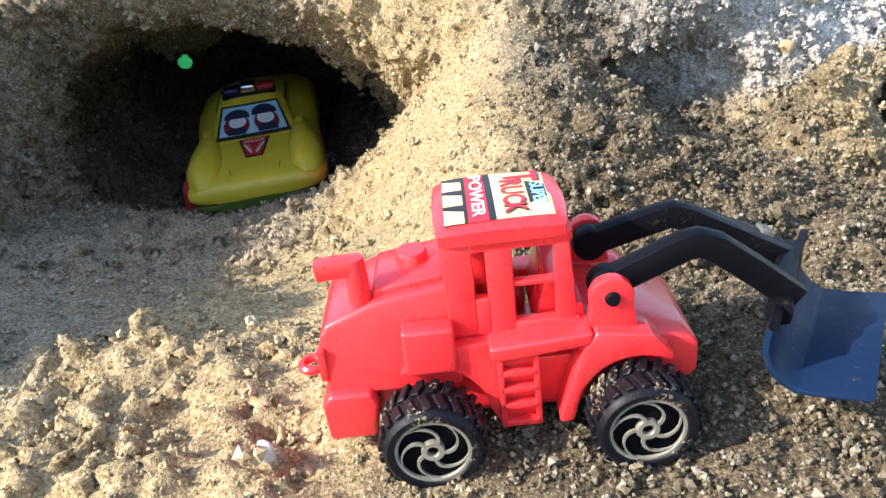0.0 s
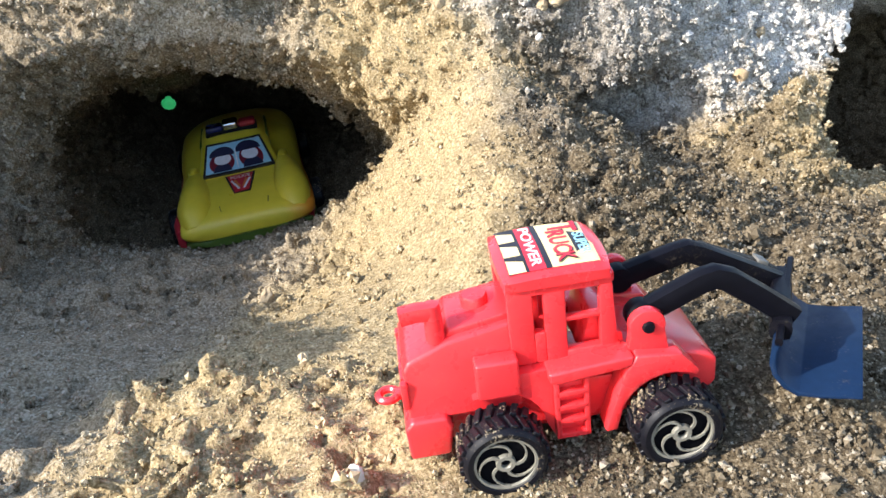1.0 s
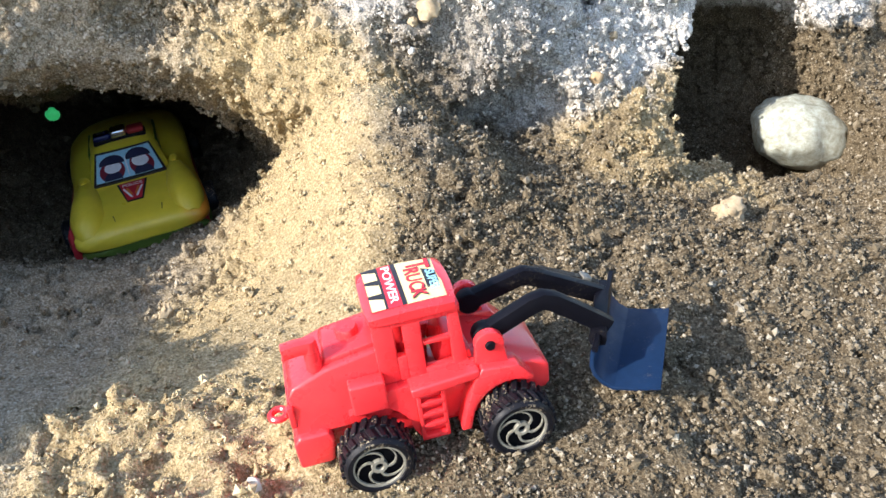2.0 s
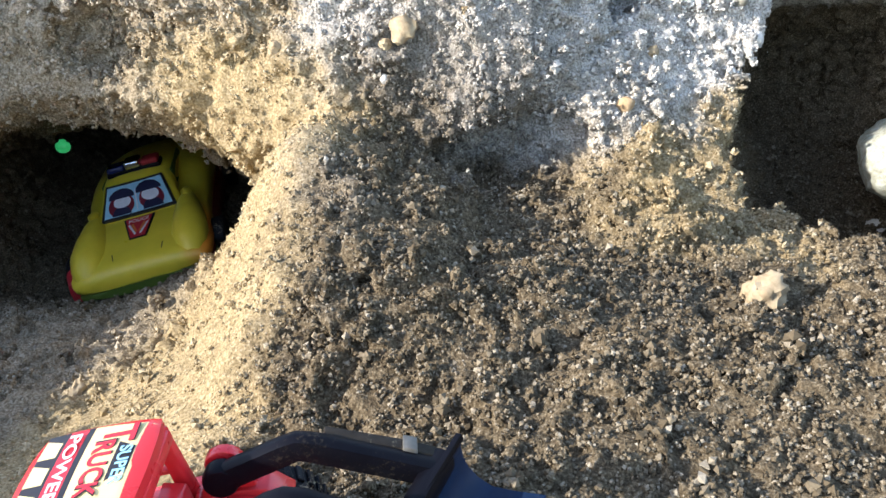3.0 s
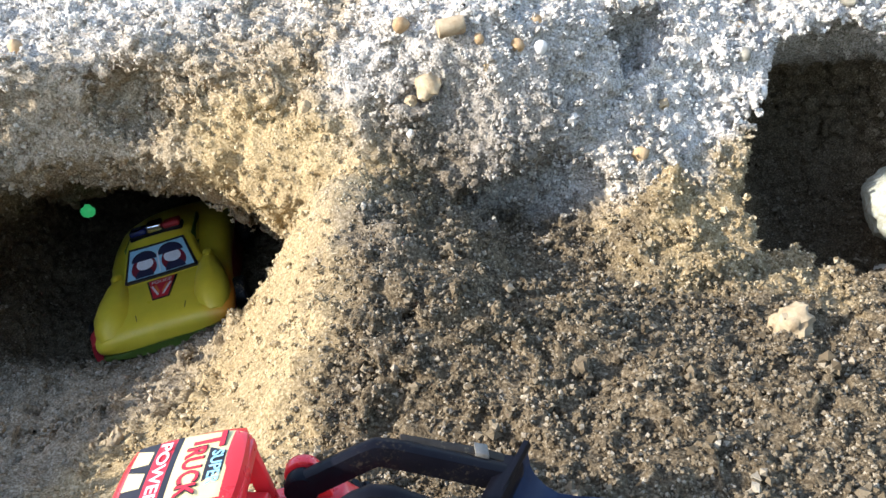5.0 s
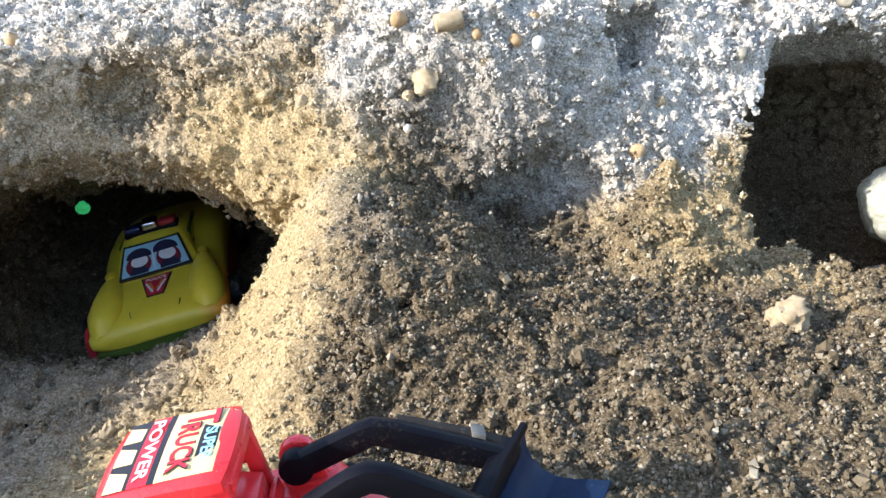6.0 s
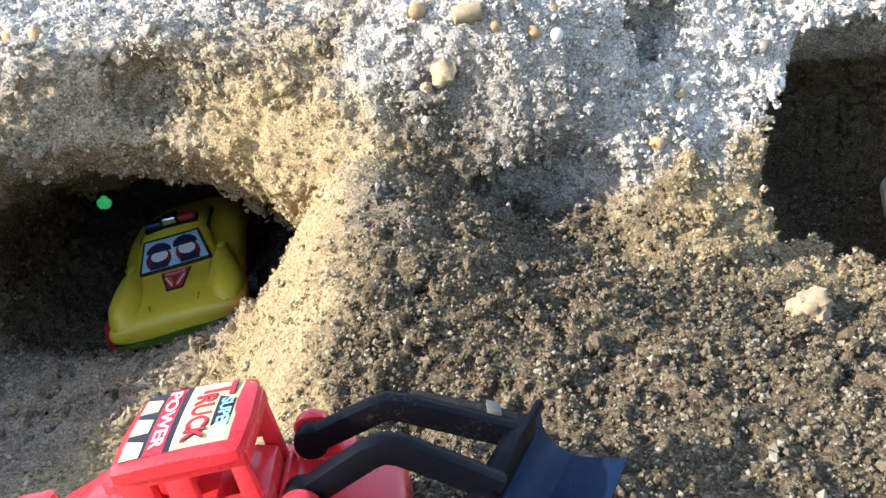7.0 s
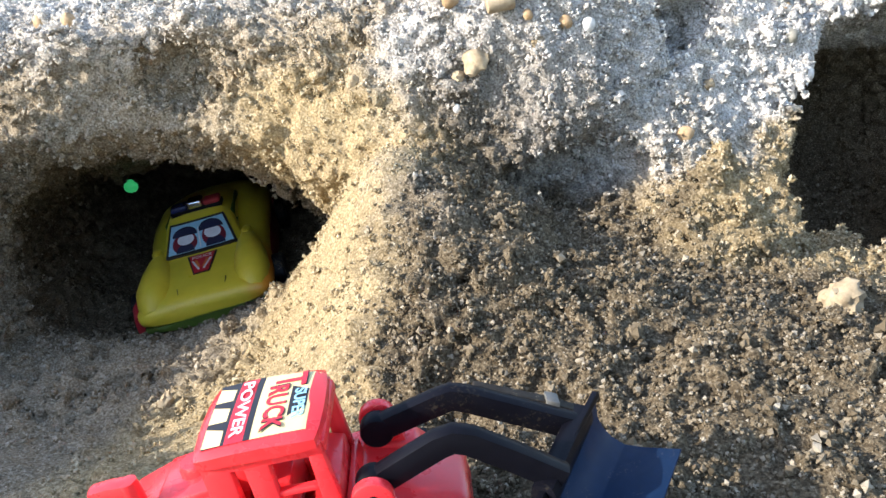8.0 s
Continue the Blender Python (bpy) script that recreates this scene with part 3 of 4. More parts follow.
def loader_body():
    hood = prism([(-54.5, 8), (-54.5, 26), (-52.5, 29), (-39.5, 34), (-18, 37.5), (-18, 8)], -17, 17, 1.2, 3, inset=4.0)
    part("hood", hood, RED, loader, smooth=True)
    part("hood_top", prism([(-40, 33), (-38.5, 36.4), (-18, 39.5), (-18, 34)], -10.5, 10.5, 0.8), RED, loader, smooth=True)
    part("chassis", prism([(-50, -3), (-50, 12), (40, 12), (40, 0), (12, -4), (-12, -4)], -14, 14, 0.8), RED, loader, smooth=True)
    part("rear_bumper", prism([(-56.0, -5), (-56.5, 7), (-54.0, 10), (-43, 10), (-41, 6), (-43, -5)], -19.5, 19.5, 1.2, 3), RED, loader, smooth=True)
    for z in (13.5, 17.0, 20.5):
        part("grille_bar", box(-55.6, -54.0, -12, 12, z, z + 1.8, 0.5), RED, loader, smooth=True)
    for s in (-1, 1):
        part("rear_lamp", box(-55.8, -53.5, s * 15.2 - 1.4, s * 15.2 + 1.4, 13, 23, 0.6), RED, loader, smooth=True)
    part("exhaust_pipe", joined(lathe([(3.1, 33), (2.8, 44), (2.5, 46), (0, 46.4)], 20, "z"), tube([(0, 0, 43.6), (-5, 0, 43.8), (-10, 0, 43.2)], 2.7, seg=12)), RED, loader, smooth=True, m=pose(-0.0425, -0.0095, 0))
    part("filler_cap", lathe([(4.6, 34), (4.4, 40.2), (3.9, 41), (0, 41)], 24, "z"), RED, loader, smooth=True, m=pose(-0.0285, 0.001, 0))
    ring = [(3.2 * math.cos(a) - 61, 3.2 * math.sin(a), 7.5) for a in np.linspace(0.0, 2 * math.pi, 17)]
    part("tow_ring", joined(tube(ring, 1.3, seg=8, up=Vector((0, 0, 1))), box(-58.5, -53, -2, 2, 6.0, 9.0, 0.5)), RED, loader, smooth=True)
    for s in (-1, 1):
        y0, y1 = sorted((s * 21.0, s * 14.5))
        part("tool_box", box(-32.5, -19, y0, y1, 15, 28.5, 1.0, 3), RED, loader, smooth=True)
        arch = [(-33, 15)] + [(-27.5 + 16.2 * math.cos(a), 16.2 * math.sin(a)) for a in np.linspace(2.0, 0.05, 9)] + [(-9, -4), (-9, 22), (-19, 22)]
        y0, y1 = sorted((s * 19.5, s * 14))
        part("rear_fender", prism(arch, y0, y1, 0.6), RED, loader, smooth=True)
        cab_side(*sorted((s * 15.5, s * 12.0)))
        y0, y1 = sorted((s * 23.0, s * 13.5))
        part("running_board", prism([(-10.2, 18.6), (-10.6, 22.4), (16, 24.4), (16, 20.4), (-7, 18.0)], y0, y1, 0.9, 3), RED, loader, smooth=True)
        out = [(6.5, -3.5), (10.5, -3.5), (12.6, 5)] + [(27.5 + 15.6 * math.cos(a), 15.6 * math.sin(a)) for a in np.linspace(2.65, 1.0, 8)] + [(37, 15), (31, 22.2), (17, 24.2), (13.5, 19)]
        y0, y1 = sorted((s * 23.0, s * 14.0))
        part("front_fender", prism(out, y0, y1, 0.8), RED, loader, smooth=True)
        y0, y1 = sorted((s * 21.6, s * 18.6))
        rails = [box(-8.9, -7.2, y0, y1, -4.5, 19, 0.4), box(0.6, 2.2, y0, y1, -4.5, 19, 0.4)]
        for z in (-4.5, 1.2, 6.6, 12.0):
            rails.append(box(-8.5, 2.0, y0, y1, z, z + 2.0, 0.4))
        part("ladder", joined(*rails), RED, loader, smooth=True)
        part("ladder_backing", box(-9, 2.4, *sorted((s * 18.7, s * 13)), -4, 19.5, 0.5), RED, loader, smooth=True)
        lug = [(15, 20), (28.5, 20)] + [(21.6 + 5.7 * math.cos(a), 31.6 + 5.7 * math.sin(a)) for a in np.linspace(-0.3, math.pi + 0.3, 13)]
        y0, y1 = sorted((s * 19.2, s * 15.6))
        part("lug", prism(lug, y0, y1, 0.6), RED, loader, smooth=True)
        part("pivot_pin", lathe([(0, -1.0), (1.7, -0.8), (2.0, 0), (2.0, 6.5)], 16), BLACK, loader, "black pivot pin", smooth=True, m=pose(0.0216, s * 0.0196, 0.0316, 0, 0, 0 if s < 0 else 180))
    part("cab_back", box(-20.2, -17.6, -14, 14, 22, 34, 0.6), RED, loader, smooth=True)
    part("cab_back_bar", box(-20.2, -17.8, -14, 14, 46, 50, 0.6), RED, loader, smooth=True)
    part("cab_front_panel", prism([(12.4, 20), (16.0, 20), (15.0, 28), (13.0, 28)], -14, 14, 0.5), RED, loader, smooth=True)
    part("cab_front_bar", box(11.0, 13.0, -14, 14, 46.5, 50, 0.6), RED, loader, smooth=True)
    part("seat", joined(box(-15, -2, -6, 12, 20, 33, 1.0), box(-16, -9, -6, 12, 24, 45, 1.0)), RED, loader, smooth=True)
    part("dashboard", prism([(2, 20), (12.5, 20), (12.5, 33), (6, 35)], -11, 11, 0.8), RED, loader, smooth=True)
    part("nose", prism([(13, 4), (13, 24), (22, 22.5), (42.5, 15.6), (45, 13.5), (45, 4.5), (43, 2.5), (36, 2.5)], -16.5, 16.5, 1.0, 3), RED, loader, smooth=True)
    # roof, bowed along its length, with a raised front lip
    bm = bmesh.new()
    nx, ny = 14, 12
    grid = [[None] * (ny + 1) for _ in range(nx + 1)]
    for i in range(nx + 1):
        for k in range(ny + 1):
            u, v = i / nx * 2 - 1, k / ny * 2 - 1
            pinch = 1 - 0.035 * abs(u) ** 6
            x = -4.6 + 16.2 * u * (1 - 0.03 * abs(v) ** 6) + (1.2 * (1 - v * v) if u > 0 else -0.6 * (1 - v * v)) * abs(u) ** 3
            edge = max(abs(u), abs(v))
            z = 55.2 - 0.8 * u * u - 0.9 * v * v - 1.3 * max(0, edge - 0.86) / 0.14
            grid[i][k] = bm.verts.new(Vector((x, 16.6 * v * pinch, z)) * 0.001)
    for i in range(nx):
        for k in range(ny):
            bm.faces.new((grid[i][k], grid[i + 1][k], grid[i + 1][k + 1], grid[i][k + 1]))
    g = bmesh.ops.extrude_face_region(bm, geom=bm.faces[:])
    for v in g["geom"]:
        if isinstance(v, bmesh.types.BMVert):
            v.co.z = 0.0495
    return part("roof", bm, RED, loader, smooth=True)


ROOF = loader_body()


def roof_z(x, y):
    u, v = (x + 4.6) / 16.2, y / 16.6
    edge = max(abs(u), abs(v))
    return 55.2 - 0.8 * u * u - 0.9 * v * v - 1.3 * max(0, edge - 0.86) / 0.14


def sticker(name, corners, lift, mat, label, n=10):
    """A printed patch that lies on the bowed roof; corners (x, y) in order."""
    bm = bmesh.new()
    a, b, c, d = [Vector((*p, 0)) for p in corners]
    grid = []
    for i in range(n + 1):
        row = []
        for k in range(n + 1):
            p = a.lerp(b, i / n).lerp(d.lerp(c, i / n), k / n)
            row.append(bm.verts.new(Vector((p.x, p.y, roof_z(p.x, p.y) + lift)) * 0.001))
        grid.append(row)
    for i in range(n):
        for k in range(n):
            bm.faces.new((grid[i][k], grid[i + 1][k], grid[i + 1][k + 1], grid[i][k + 1]))
    return part(name, bm, mat, ROOF, label, smooth=True)


sticker("stripe_panel", [(-18.5, -14.2), (-12.2, -14.2), (-12.2, 14.2), (-18.5, 14.2)], 0.08, INK, "black printed panel", 8)
for y in (-14.0, -4.6, 4.8):
    sticker("stripe", [(-18.3, y + 0.2), (-13.2, y - 0.0), (-13.2, y + 5.6), (-18.3, y + 7.6)], 0.13, CREAM, "cream printed stripe", 5)
sticker("word_band", [(-12.2, -14.2), (-7.0, -14.2), (-7.0, 14.2), (-12.2, 14.2)], 0.10, REDINK, "red printed band", 8)
sticker("word_edge", [(-7.1, -14.2), (-5.3, -14.2), (-5.3, 14.2), (-7.1, 14.2)], 0.14, INK, "black printed line", 8)
sticker("cream_panel", [(-5.3, -14.2), (10.2, -13.4), (11.6, 13.0), (-5.3, 14.2)], 0.10, CREAM, "cream printed panel", 12)
sticker("lamp_print", [(3.6, -7.5), (8.4, -4.0), (8.4, 4.0), (3.6, 6.5)], 0.14, INK, "dark printed arch", 6)
lettering("word_power", "POWER", 4.6, PINKINK, ROOF, pose(-0.0096, 0, 0.05530, 0, 1.5, -90), 1.5, "pale printed word POWER")
for mat, grow, lift, name, label in ((INK, 1.07, 0.0, "word_truck_outline", "black outline of the word"), (REDINK, 1.0, 0.00009, "word_truck", "red printed word TRUCK")):
    lettering(name, "RUCK", 7.6 * grow, mat, ROOF, pose(-0.0004, -0.0022, 0.05526 + lift, 0, 0, -90), 0.95, label)
    lettering(name, "T", 12.2 * grow, mat, ROOF, pose(0.0024, 0.0094, 0.05498 + lift, 0, 1.0, -90), 0.85, label)
lettering("word_super", "SUPER", 4.6, BLUEINK, ROOF, pose(0.0062, -0.0022, 0.05508, 0, 2.0, -90), 1.0, "pale blue printed word SUPER")


def loader_arms():
    for s, reach, sag in ((-1, 0.0, 0.0), (1, 9.0, 3.2)):
        y = s * 11.6
        pts = [(18.6, y, 30.2), (22, y, 31.8), (35, y, 37.6 - sag * 0.7), (41.0, y, 40.2 - sag), (45, y, 41.0 - sag), (49, y, 39.4 - sag), (59 + reach * 0.4, y, 31.6 - sag), (71 + reach, y, 21.5 - sag)]
        part("arm", tube(pts, 4.0, 2.9, seg=12), BLACK, arms, smooth=True)
        part("arm_boss", lathe([(0, -3), (4.6, -2.8), (5.0, -2), (5.0, 2), (4.6, 2.8), (0, 3)], 24), BLACK, arms, smooth=True, m=pose(0.0216, y * 0.001, 0.0316))
    part("cross_bar", tube([(65, -17, 20.5), (82, 16, 19)], 3.4, 3.6, seg=12, up=Vector((0, 0, 1))), BLACK, arms, smooth=True)
    part("arm_brace", prism([(50, 33.5), (52, 37.5), (73.5, 26.6), (83, 20.5), (82, 16.5), (71, 23)], 14.2, 18.2, 0.5), SUNLIT_BLACK, arms, "scuffed black plate beside the arm, sunlight in its colour", smooth=True)
    part("brace_clip", prism([(71.2, 24), (72.2, 28.4), (76.0, 26.4), (75.0, 22)], 13.6, 18.8, 0.4), GREYCLIP, arms, "worn grey clip", smooth=True)
    curve = [(-7.4, 18.0), (-8.6, 15), (-8.9, 9.5), (-7.6, 5), (-4.2, 0.8), (0, -1.4), (7, -0.8), (18.0, 1.2)]
    inner = [(18.0, 2.1), (7, 0.4), (0.6, 0.2), (-3.2, 2.4), (-6.0, 6.0), (-7.0, 9.5), (-6.9, 14.2), (-6.0, 17.7)]
    bucket = part("bucket", prism(curve + inner, -26.0, 26.0, 0.3, 2), NAVY, arms, "dark navy plastic bucket", smooth=True, m=pose(0.080, -0.005, 0.0035, 0.5, 0, -31))
    part("bucket_edge", tube([(-6.7, -26, 18.0), (-6.7, 26, 18.0)], 1.2, 1.4, seg=10, up=Vector((0, 0, 1))), BLACK, bucket, "black rolled bucket rim", smooth=True)


arms = new("arms")
arms.parent = loader
loader_arms()


# ---- toy car in the tunnel ----
CAR_AT, CAR_TURN = (-0.306, 0.597, -0.1205), (0.0, -2.0, 20.0)
car = new("toy_car")
car.matrix_basis = pose(*CAR_AT, *CAR_TURN) @ Matrix.Diagonal((1.05, 1.05, 1.05, 1))
tagged(car, "yellow plastic toy police car standing in the tunnel", "toy car")


def loft(stations, seg=28, power=3.0):
    """A closed skin over stations of (y, half width, low z, high z, waist), x across."""
    bm = bmesh.new()
    rings = []
    for y, w, z0, z1, pw in stations:
        ring = []
        for k in range(seg):
            a = 2 * math.pi * k / seg
            c, s = math.cos(a), math.sin(a)
            q = (abs(c) ** pw + abs(s) ** pw) ** (-1 / pw)
            tuck = 1 - 0.10 * max(0, s) ** 2
            ring.append(bm.verts.new(Vector((w * c * q * tuck, y, (z0 + z1) / 2 + (z1 - z0) / 2 * s * q)) * 0.001))
        rings.append(ring)
    for a, b in zip(rings, rings[1:]):
        for k in range(seg):
            bm.faces.new((a[k], a[(k + 1) % seg], b[(k + 1) % seg], b[k]))
    bm.faces.new(rings[0][::-1])
    bm.faces.new(rings[-1])
    return bm


def car_windscreen(x0, x1, t0, t1, lift, mat, name, label):
    """A print on the raked windscreen; x from the screen's middle, t up it from 0 to 1."""
    bm = bmesh.new()
    n = 6
    rows = []
    for i in range(n + 1):
        row = []
        for k in range(n + 1):
            t = t0 + (t1 - t0) * k / n
            x = x0 + (x1 - x0) * i / n
            wide = 34.0 - 8.0 * t
            row.append(bm.verts.new(Vector((x * wide, 65.2 + 25.5 * t - lift * 0.7 - 1.2 * (1 - x * x), 40.5 + 21.5 * t + lift * 0.7)) * 0.001))
        rows.append(row)
    for i in range(n):
        for k in range(n):
            bm.faces.new((rows[i][k], rows[i + 1][k], rows[i + 1][k + 1], rows[i][k + 1]))
    g = bmesh.ops.extrude_face_region(bm, geom=bm.faces[:])
    for v in g["geom"]:
        if isinstance(v, bmesh.types.BMVert):
            v.co += Vector((0, 0.0045, -0.0045)) if lift < 1.9 else Vector((0, 0.0004, -0.0004))
    return part(name, bm, mat, car, label)


def car_oval(cx, ct, rx, rt, low, high, lift, mat):
    """An oval print on the windscreen, cut off below low and above high."""
    bm = bmesh.new()
    ring = []
    for k in range(28):
        a = 2 * math.pi * k / 28
        x, t = cx + rx * math.cos(a), min(max(ct + rt * math.sin(a), low), high)
        ring.append(bm.verts.new(Vector((x * (34.0 - 8.0 * t), 65.2 + 25.5 * t - lift * 0.7 - 1.2 * (1 - x * x), 40.5 + 21.5 * t + lift * 0.7)) * 0.001))
    bmesh.ops.remove_doubles(bm, verts=bm.verts, dist=1e-6)
    bm.faces.new(bm.verts[:])
    g = bmesh.ops.extrude_face_region(bm, geom=bm.faces[:])
    for v in g["geom"]:
        if isinstance(v, bmesh.types.BMVert):
            v.co += Vector((0, 0.0004, -0.0004))
    return part("print_shape", bm, mat, car)


def toy_car():
    bonnet = [(-4, 50, 7, 19, 2.6), (-1, 57, 5, 23, 3.0), (6, 61, 4, 26, 3.2), (18, 62, 4, 29, 3.4), (36, 62, 5, 33, 3.4), (56, 61, 6, 37, 3.4), (75, 59, 7, 40, 3.2), (104, 58, 7, 43, 3.2), (122, 59, 7, 53, 2.8), (150, 60, 7, 58, 2.6), (195, 60, 7, 58, 2.6), (235, 56, 8, 50, 2.6), (255, 47, 10, 36, 2.6)]
    part("body", loft(bonnet, 40), YELLOW, car, "glossy yellow moulded body", smooth=True)
    cabin = [(64, 36, 32, 38, 3.4), (68, 38, 32, 41.5, 3.4), (80, 37, 32, 51.5, 3.6), (92, 34, 32, 61.5, 3.8), (98, 33.5, 32, 66.5, 3.8), (130, 34, 32, 69, 3.6), (165, 34, 32, 66, 3.4), (190, 37, 32, 52, 3.2), (208, 37, 32, 41, 3.0)]
    part("cabin", loft(cabin, 40), YELLOW, car, smooth=True)
    part("front_lip", loft([(-4, 40, -1, 8, 2.6), (1, 56, -2, 9, 3), (10, 61, -2, 9, 3), (30, 62, -2, 8, 3)], 28), GREEN, car, "green plastic lower lip", smooth=True)
    for s in (-1, 1):
        part("fender_bulge", loft([(0, 7, 12, 22, 2.2), (10, 13, 10, 33, 2.2), (24, 16, 11, 39.5, 2.2), (44, 15, 13, 43.5, 2.2), (62, 12, 18, 45, 2.2), (84, 6, 26, 44, 2.2)], 20), YELLOW, car, smooth=True, m=pose(s * 0.046, 0, 0, 0, 0, s * 3))
        part("side_skirt", loft([(4, 3, -5, 18, 2.6), (14, 5.0, -8, 25, 3), (60, 5.0, -7, 20, 3), (200, 5.0, -7, 18, 3), (245, 3, 0, 15, 2.6)], 16), CARRED, car, "dark red side skirt", smooth=True, m=pose(s * (0.0605 if s < 0 else 0.0550), 0, 0))
        part("side_window", box(-1, 1, 100, 160, 46, 61, 1.5), GREEN, car, "dark green side window", smooth=True, m=pose(s * 0.0352, 0, 0, 0, -s * 3, 0))
        part("mirror", loft([(70, 2, 41, 46, 2.4), (75, 5, 39, 48, 2.6), (82, 4.5, 39, 47, 2.6)], 14), YELLOW, car, smooth=True, m=pose(s * 0.043, 0, 0))
        for y in (45, 205):
            hub = new("wheel")
            hub.parent = car
            hub.matrix_basis = pose(s * 0.060, y * 0.001, 0.006, 0, 0, -90 * s)
            part("tyre", lathe([(8, 0), (15, -0.4), (17.5, 1.2), (17.8, 9), (16, 11), (8, 11)], 32), RUBBER, hub, smooth=True)
            part("rim", lathe([(0, -0.3), (7.5, -0.2), (8.6, 0.6), (8.6, 3), (0, 3)], 24), SILVER, hub, smooth=True)
        part("bonnet_line", tube([(s * 20, 2.5, 23.2), (s * 21, 9, 26.4), (s * 22, 16, 28.8)], 0.35, seg=6, up=Vector((0, 0, 1))), INK, car, "thin dark bonnet seam")
    car_windscreen(-1.0, 1.0, -0.02, 1.02, 1.6, INK, "screen_border", "black printed windscreen border")
    screen = car_windscreen(-0.93, 0.93, 0.05, 0.95, 2.0, SKYINK, "screen_print", "light blue printed windscreen")
    # two plain printed shapes: a dark dome over a pale oval, on a coloured block
    for level, (cx, ct, rx, rt, low, high, mat) in enumerate(((-0.45, 0.36, 0.38, 0.34, 0.06, 9, MAROON), (0.44, 0.38, 0.36, 0.36, 0.06, 9, MAROON), (-0.44, 0.06, 0.26, 0.28, 0.06, 9, NAVYINK), (0.43, 0.06, 0.28, 0.30, 0.06, 9, NAVYINK),
                                      (-0.42, 0.45, 0.26, 0.18, -9, 9, WHITEINK), (0.43, 0.48, 0.26, 0.19, -9, 9, WHITEINK), (-0.44, 0.60, 0.40, 0.25, 0.56, 9, NAVYINK), (0.42, 0.64, 0.40, 0.27, 0.60, 9, NAVYINK), (0.0, 0.42, 0.02, 0.34, -9, 9, WHITEINK))):
        car_oval(cx, ct, rx, rt, low, high, 2.3 + 0.05 * level, mat)
    # badge on the bonnet
    def badge(lift, k, mat, name, label):
        bm = bmesh.new()
        pts = []
        for x, y in ((-14 * k, 56 + 7 * (k - 0.5)), (14 * k, 56 + 7 * (k - 0.5)), (7.5 * k, 30 + 6 * (1 - k)), (-7.5 * k, 30 + 6 * (1 - k))):
            pts.append(bm.verts.new(Vector((x, y, 33.2 + (y - 36) * 0.205 + lift)) * 0.001))
        bm.faces.new(pts)
        g = bmesh.ops.extrude_face_region(bm, geom=bm.faces[:])
        for v in g["geom"]:
            if isinstance(v, bmesh.types.BMVert):
                v.co.z -= 0.0009
        return part(name, bm, mat, car, label)
    badge(1.2, 1.0, INK, "badge", "dark printed bonnet badge")
    badge(1.5, 0.86, REDINK, "badge_field", "red badge field")
    tilt = math.degrees(math.atan(0.205))
    lettering("word_police", "POLICE", 6.0, WHITEINK, car, pose(0, 0.0545, 0.03845, tilt, 0, 0), 0.95, "white printed word POLICE")
    for s in (-1, 1):
        for k, mat in ((0, WHITEINK), (1, ORANGEINK)):
            bm = tube([(s * (8.6 - 3.2 * k), 49.5, 37.6), (s * (2.2 - 0.6 * k), 34.5 + 3.4 * k, 34.5 + 0.70 * k)], 1.0, 0.3, seg=6, up=Vector((0, -0.2, 0.98)))
            part("badge_bar", bm, mat, car)
    part("lamp_base", box(-25, 25, 103, 120, 65.5, 70, 1.0), BLACK, car, smooth=True)
    part("blue_lamp", box(-24, -8, 103, 119, 69.5, 75, 2.2, 3), BLUELAMP, car, "dark blue roof lamp", smooth=True)
    part("red_lamp", box(8, 24, 103, 119, 69.5, 75, 2.2, 3), CARRED, car, "dark red roof lamp", smooth=True)
    part("siren", box(-7.5, 7.5, 102, 119, 69.5, 77.5, 2.5, 3), CHROME, car, "chromed siren", smooth=True)


toy_car()


# ---- pebbles, clods and rocks ----
def stone(name, at, size, mat, label, seed, turn=(0, 0, 0), rough=0.16, category="pebble", detail=2, flat=0.0):
    bm = bmesh.new()
    bmesh.ops.create_icosphere(bm, subdivisions=detail, radius=1)
    off = Vector((seed * 3.1, seed * 1.7, seed * 0.9))
    for v in bm.verts:
        k = 1 + rough * noise.noise(v.co * 1.3 + off) + rough * 0.7 * noise.noise(v.co * 3.1 + off)
        if detail > 2:
            k += rough * 0.5 * noise.noise(v.co * 7 + off)
        v.co = Vector((v.co.x * size[0], v.co.y * size[1], v.co.z * size[2])) * k * 0.0005
    ob = part(name, bm, mat, None, smooth=True)
    ob.matrix_basis = pose(*at, *turn)
    return tagged(ob, label, category)


def on_sand(x, y, z):
    """The height of the sand nearest to z at this place."""
    i, k = int(round((x - LOW[0]) / CELL)), int(round((y - LOW[1]) / CELL))
    col = VOLUME[i, k] < 0
    ends = [LOW[2] + CELL * (j + 0.5) for j in range(len(col) - 1) if col[j] and not col[j + 1]]
    return min(ends, key=lambda e: abs(e - z)) if ends else z


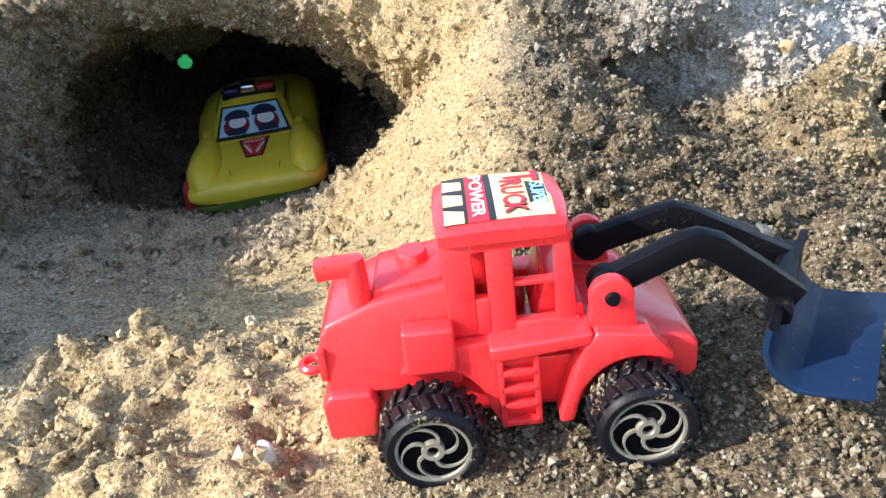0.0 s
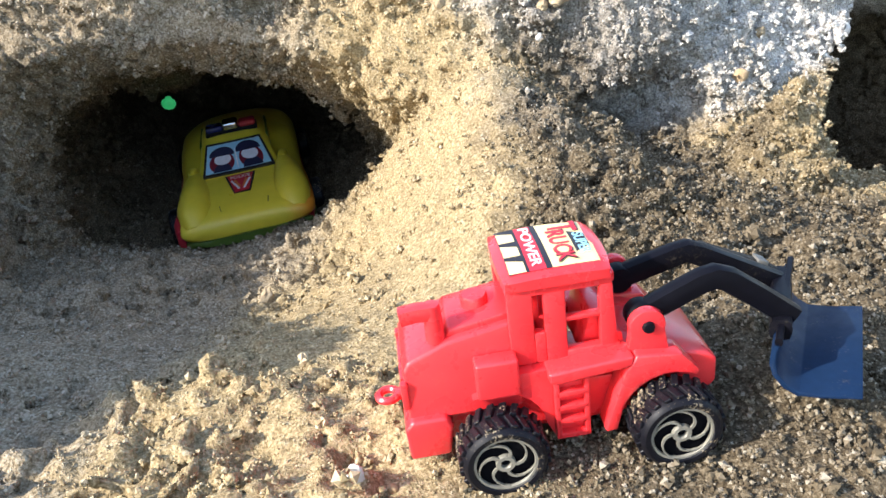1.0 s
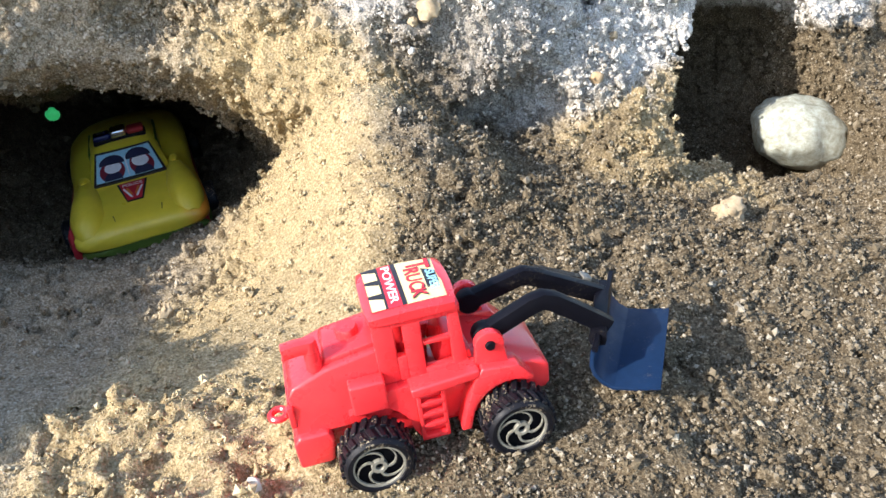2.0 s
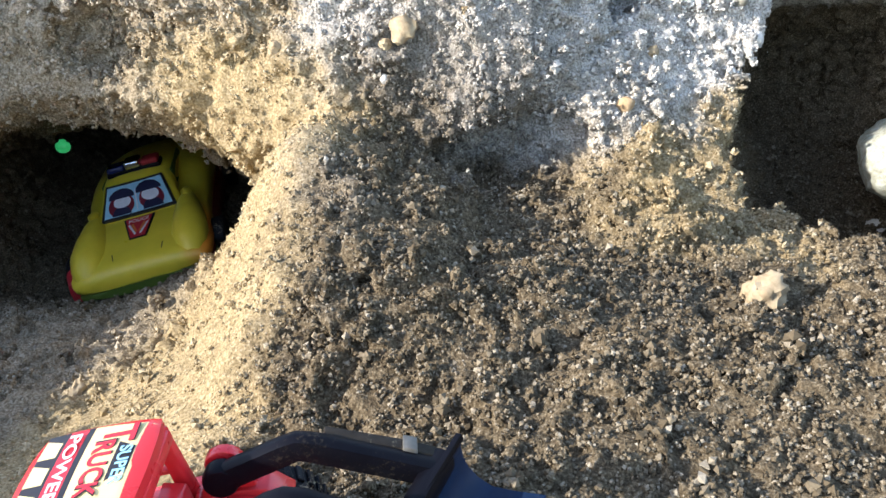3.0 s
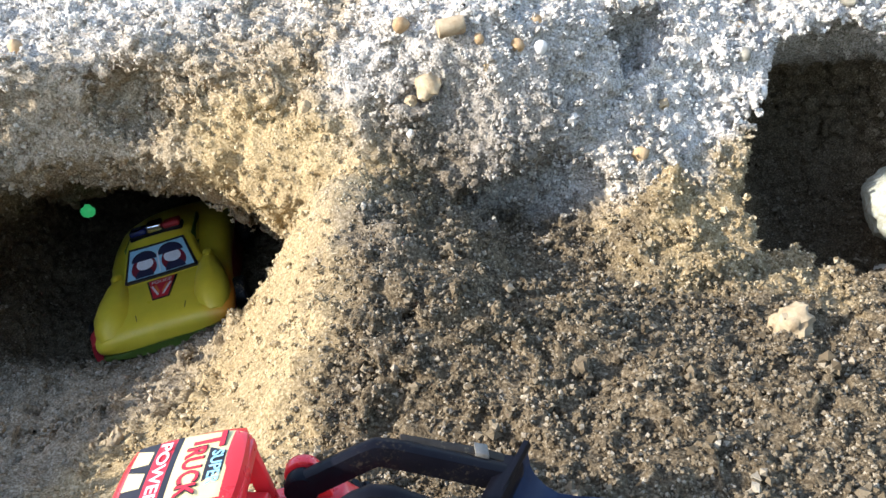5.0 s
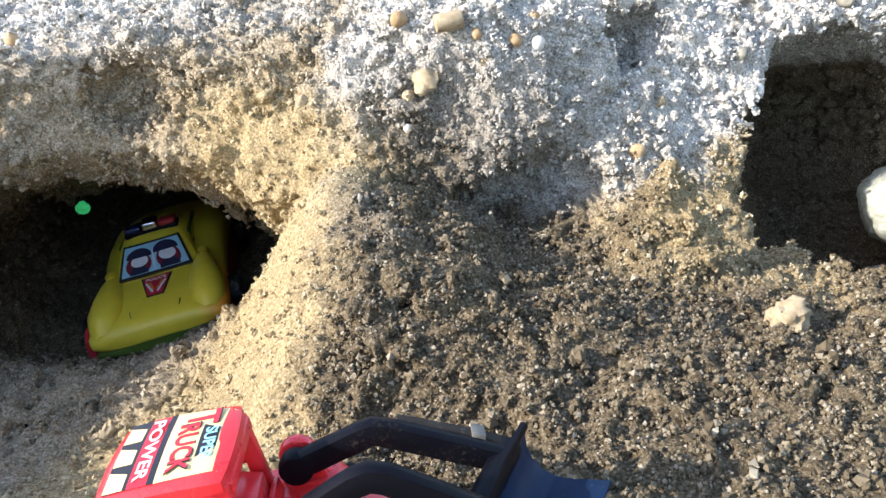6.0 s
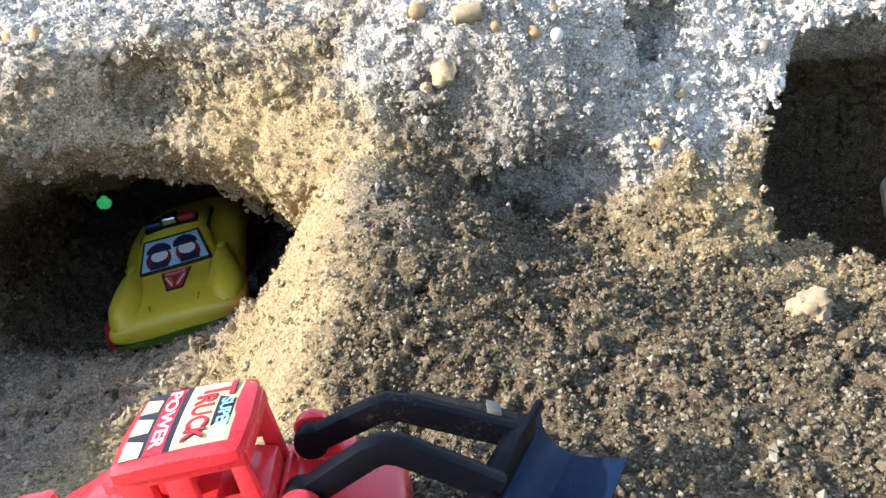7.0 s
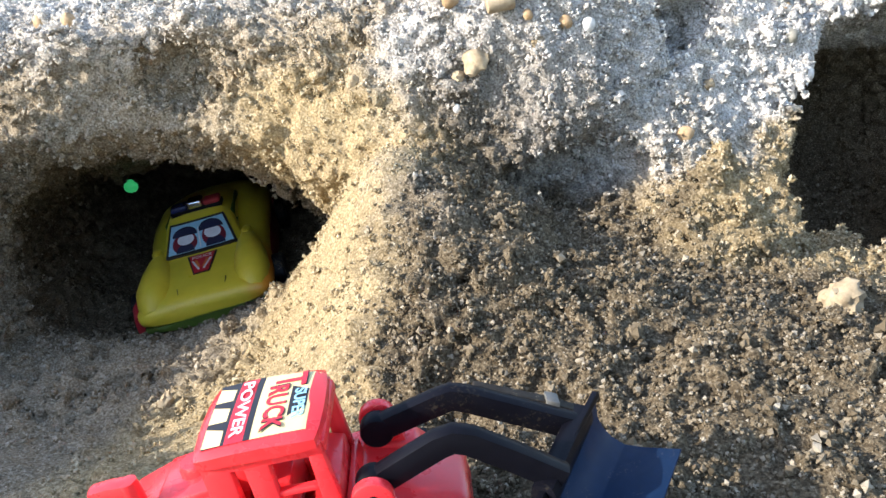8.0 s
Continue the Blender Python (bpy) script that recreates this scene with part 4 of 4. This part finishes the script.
PEBBLES = [
    ("stone_chip", (-0.0918, 0.1485, 0.006), (6, 2.6, 9), WHITE_STONE, "small white stone chip upright in the sand"),
    ("pebble", (-0.0230, 0.5480, 0.1087), (12, 10, 11), TAN_STONE, "orange-brown rounded pebble on the bank"),
    ("pebble", (0.0636, 0.5660, 0.0607), (12, 9, 11), WHITE_STONE, "smooth white pebble on the bank"),
    ("pebble", (0.2085, 0.6560, 0.0130), (18, 12, 14), GREY_STONE, "smooth grey oval pebble on the bank"),
    ("pebble", (0.1215, 0.5710, -0.0040), (14, 11, 12), TAN_STONE, "orange rounded pebble in the bank"),
    ("clod", (0.1780, 0.4020, -0.0340), (21, 17, 19), CLOD, "pale crumbly clod of sand"),
    ("clod", (-0.0120, 0.5400, 0.0857), (19, 14, 18), CLOD, "tan crumbly clod of sand on the bank"),
    ("pebble", (0.0629, 0.5770, 0.0936), (8, 7, 9), TAN_STONE, "small yellowish pebble on the bank"),
    ("pebble", (0.0493, 0.5600, 0.0765), (10, 9, 10), TAN_STONE, "small tan pebble on the bank"),
    ("pebble", (0.0275, 0.5470, 0.0589), (7, 6, 8), CLOD, "small tan pebble on the bank"),
    ("pebble", (0.0260, 0.5480, 0.0860), (8, 7, 7), TAN_STONE, "small tan pebble on the bank"),
    ("pebble", (-0.0247, 0.5375, 0.0864), (8, 7, 8), CLOD, "small tan pebble on the bank"),
    ("pebble", (0.1115, 0.5838, 0.0143), (8, 7, 7), WHITE_STONE, "small white pebble on the bank"),
    ("pebble", (-0.0283, 0.5300, 0.0633), (7, 6, 6), WHITE_STONE, "small white pebble on the bank"),
    ("pebble", (0.2125, 0.6845, 0.0342), (11, 10, 10), TAN_STONE, "small tan pebble on the bank"),
    ("pebble", (-0.3228, 0.5800, 0.1562), (13, 11, 11), TAN_STONE, "tan rounded pebble on the bank's top"),
    ("pebble", (-0.3750, 0.6180, 0.1631), (16, 13, 13), TAN_STONE, "tan rounded pebble on the bank's top"),
    ("pebble", (0.1436, 0.6097, 0.0132), (9, 8, 8), CLOD, "small tan pebble on the bank"),
    ("pebble", (-0.0803, 0.1483, 0.0091), (4, 3.5, 4), TAN_STONE, "tiny orange pebble on the sand"),
    ("clod", (-0.2067, 0.3700, -0.0520), (14, 9, 8), CLOD, "small crumbly clod at the shade's edge"),
    ("pebble", (0.2190, 0.6420, 0.0050), (12, 9, 10), WHITE_STONE, "pale pebble on the pit's rim"),
    ("pebble", (0.3050, 0.7300, 0.0250), (24, 16, 14), GREY_STONE, "flat grey stone on the bank"),
    ("pebble", (0.3350, 0.7100, 0.0150), (20, 15, 15), WHITE_STONE, "white stone on the bank"),
    ("pebble", (-0.0980, 0.5380, 0.0870), (9, 8, 8), CLOD, "small tan pebble on the bank"),
]
for k, (name, at, size, mat, label) in enumerate(PEBBLES):
    z = on_sand(*at)
    ob = stone(name, (at[0], at[1], z + size[2] * 0.00016), size, mat, label, k + 1, (10 * k, 7 * k, 40 * k), 0.34 if mat == CLOD else 0.13, detail=3 if mat == CLOD else 2)
    if "on the bank" in label:
        tagged(ob, group="pebbles on the bank")

# a short brown stick end, lying on the bank
stick = part("stick_piece", lathe([(0, -9), (5.6, -8.8), (6.2, -7), (5.9, 0), (6.3, 7), (5.4, 8.9), (0, 9.2)], 18), pebble_material("bleached_wood", (0.30, 0.21, 0.12), (0.52, 0.42, 0.28), 0.8), None, smooth=True)
stick.matrix_basis = pose(0.0098, 0.5445, on_sand(0.0098, 0.5445, 0.104) + 0.004, 0, 12, -72)
tagged(stick, "short bleached brown stick piece on the bank", "stick")

# the pale rock that lies in the pit
stone("rock", (0.366, 0.700, on_sand(0.366, 0.700, -0.18) + 0.030), (128, 96, 76), ROCK, "pale greenish rock with brown stains in the pit", 7, (12, 20, 35), 0.11, "rock", 4)

# a small glowing bead, added to show a green spot under the tunnel's roof
glow, gn, gl, gb = material("green_glow", 0.3)
gb.inputs["Base Color"].default_value = (0.02, 0.20, 0.06, 1)
gl.new(ramp(gn, gl, noise_node(gn, gl, 300, 2), [(0.3, (0.02, 0.42, 0.12)), (0.7, (0.06, 0.62, 0.22))]), gb.inputs["Emission Color"])
gb.inputs["Emission Strength"].default_value = 0.17
bead = part("glow_bead", lathe([(0, -5.2), (3.4, -4.4), (5.4, -2.2), (6.0, 0.4), (5.2, 2.8), (3.0, 4.2), (2.2, 6.0), (0, 6.2)], 24, "z"), glow, None, smooth=True)
bead.matrix_basis = pose(-0.394, 0.679, -0.010, -25, 0, 0) @ Matrix.Diagonal((1.15, 1.15, 1.15, 1))
tagged(bead, "small glowing green bead added under the tunnel roof", "lamp")
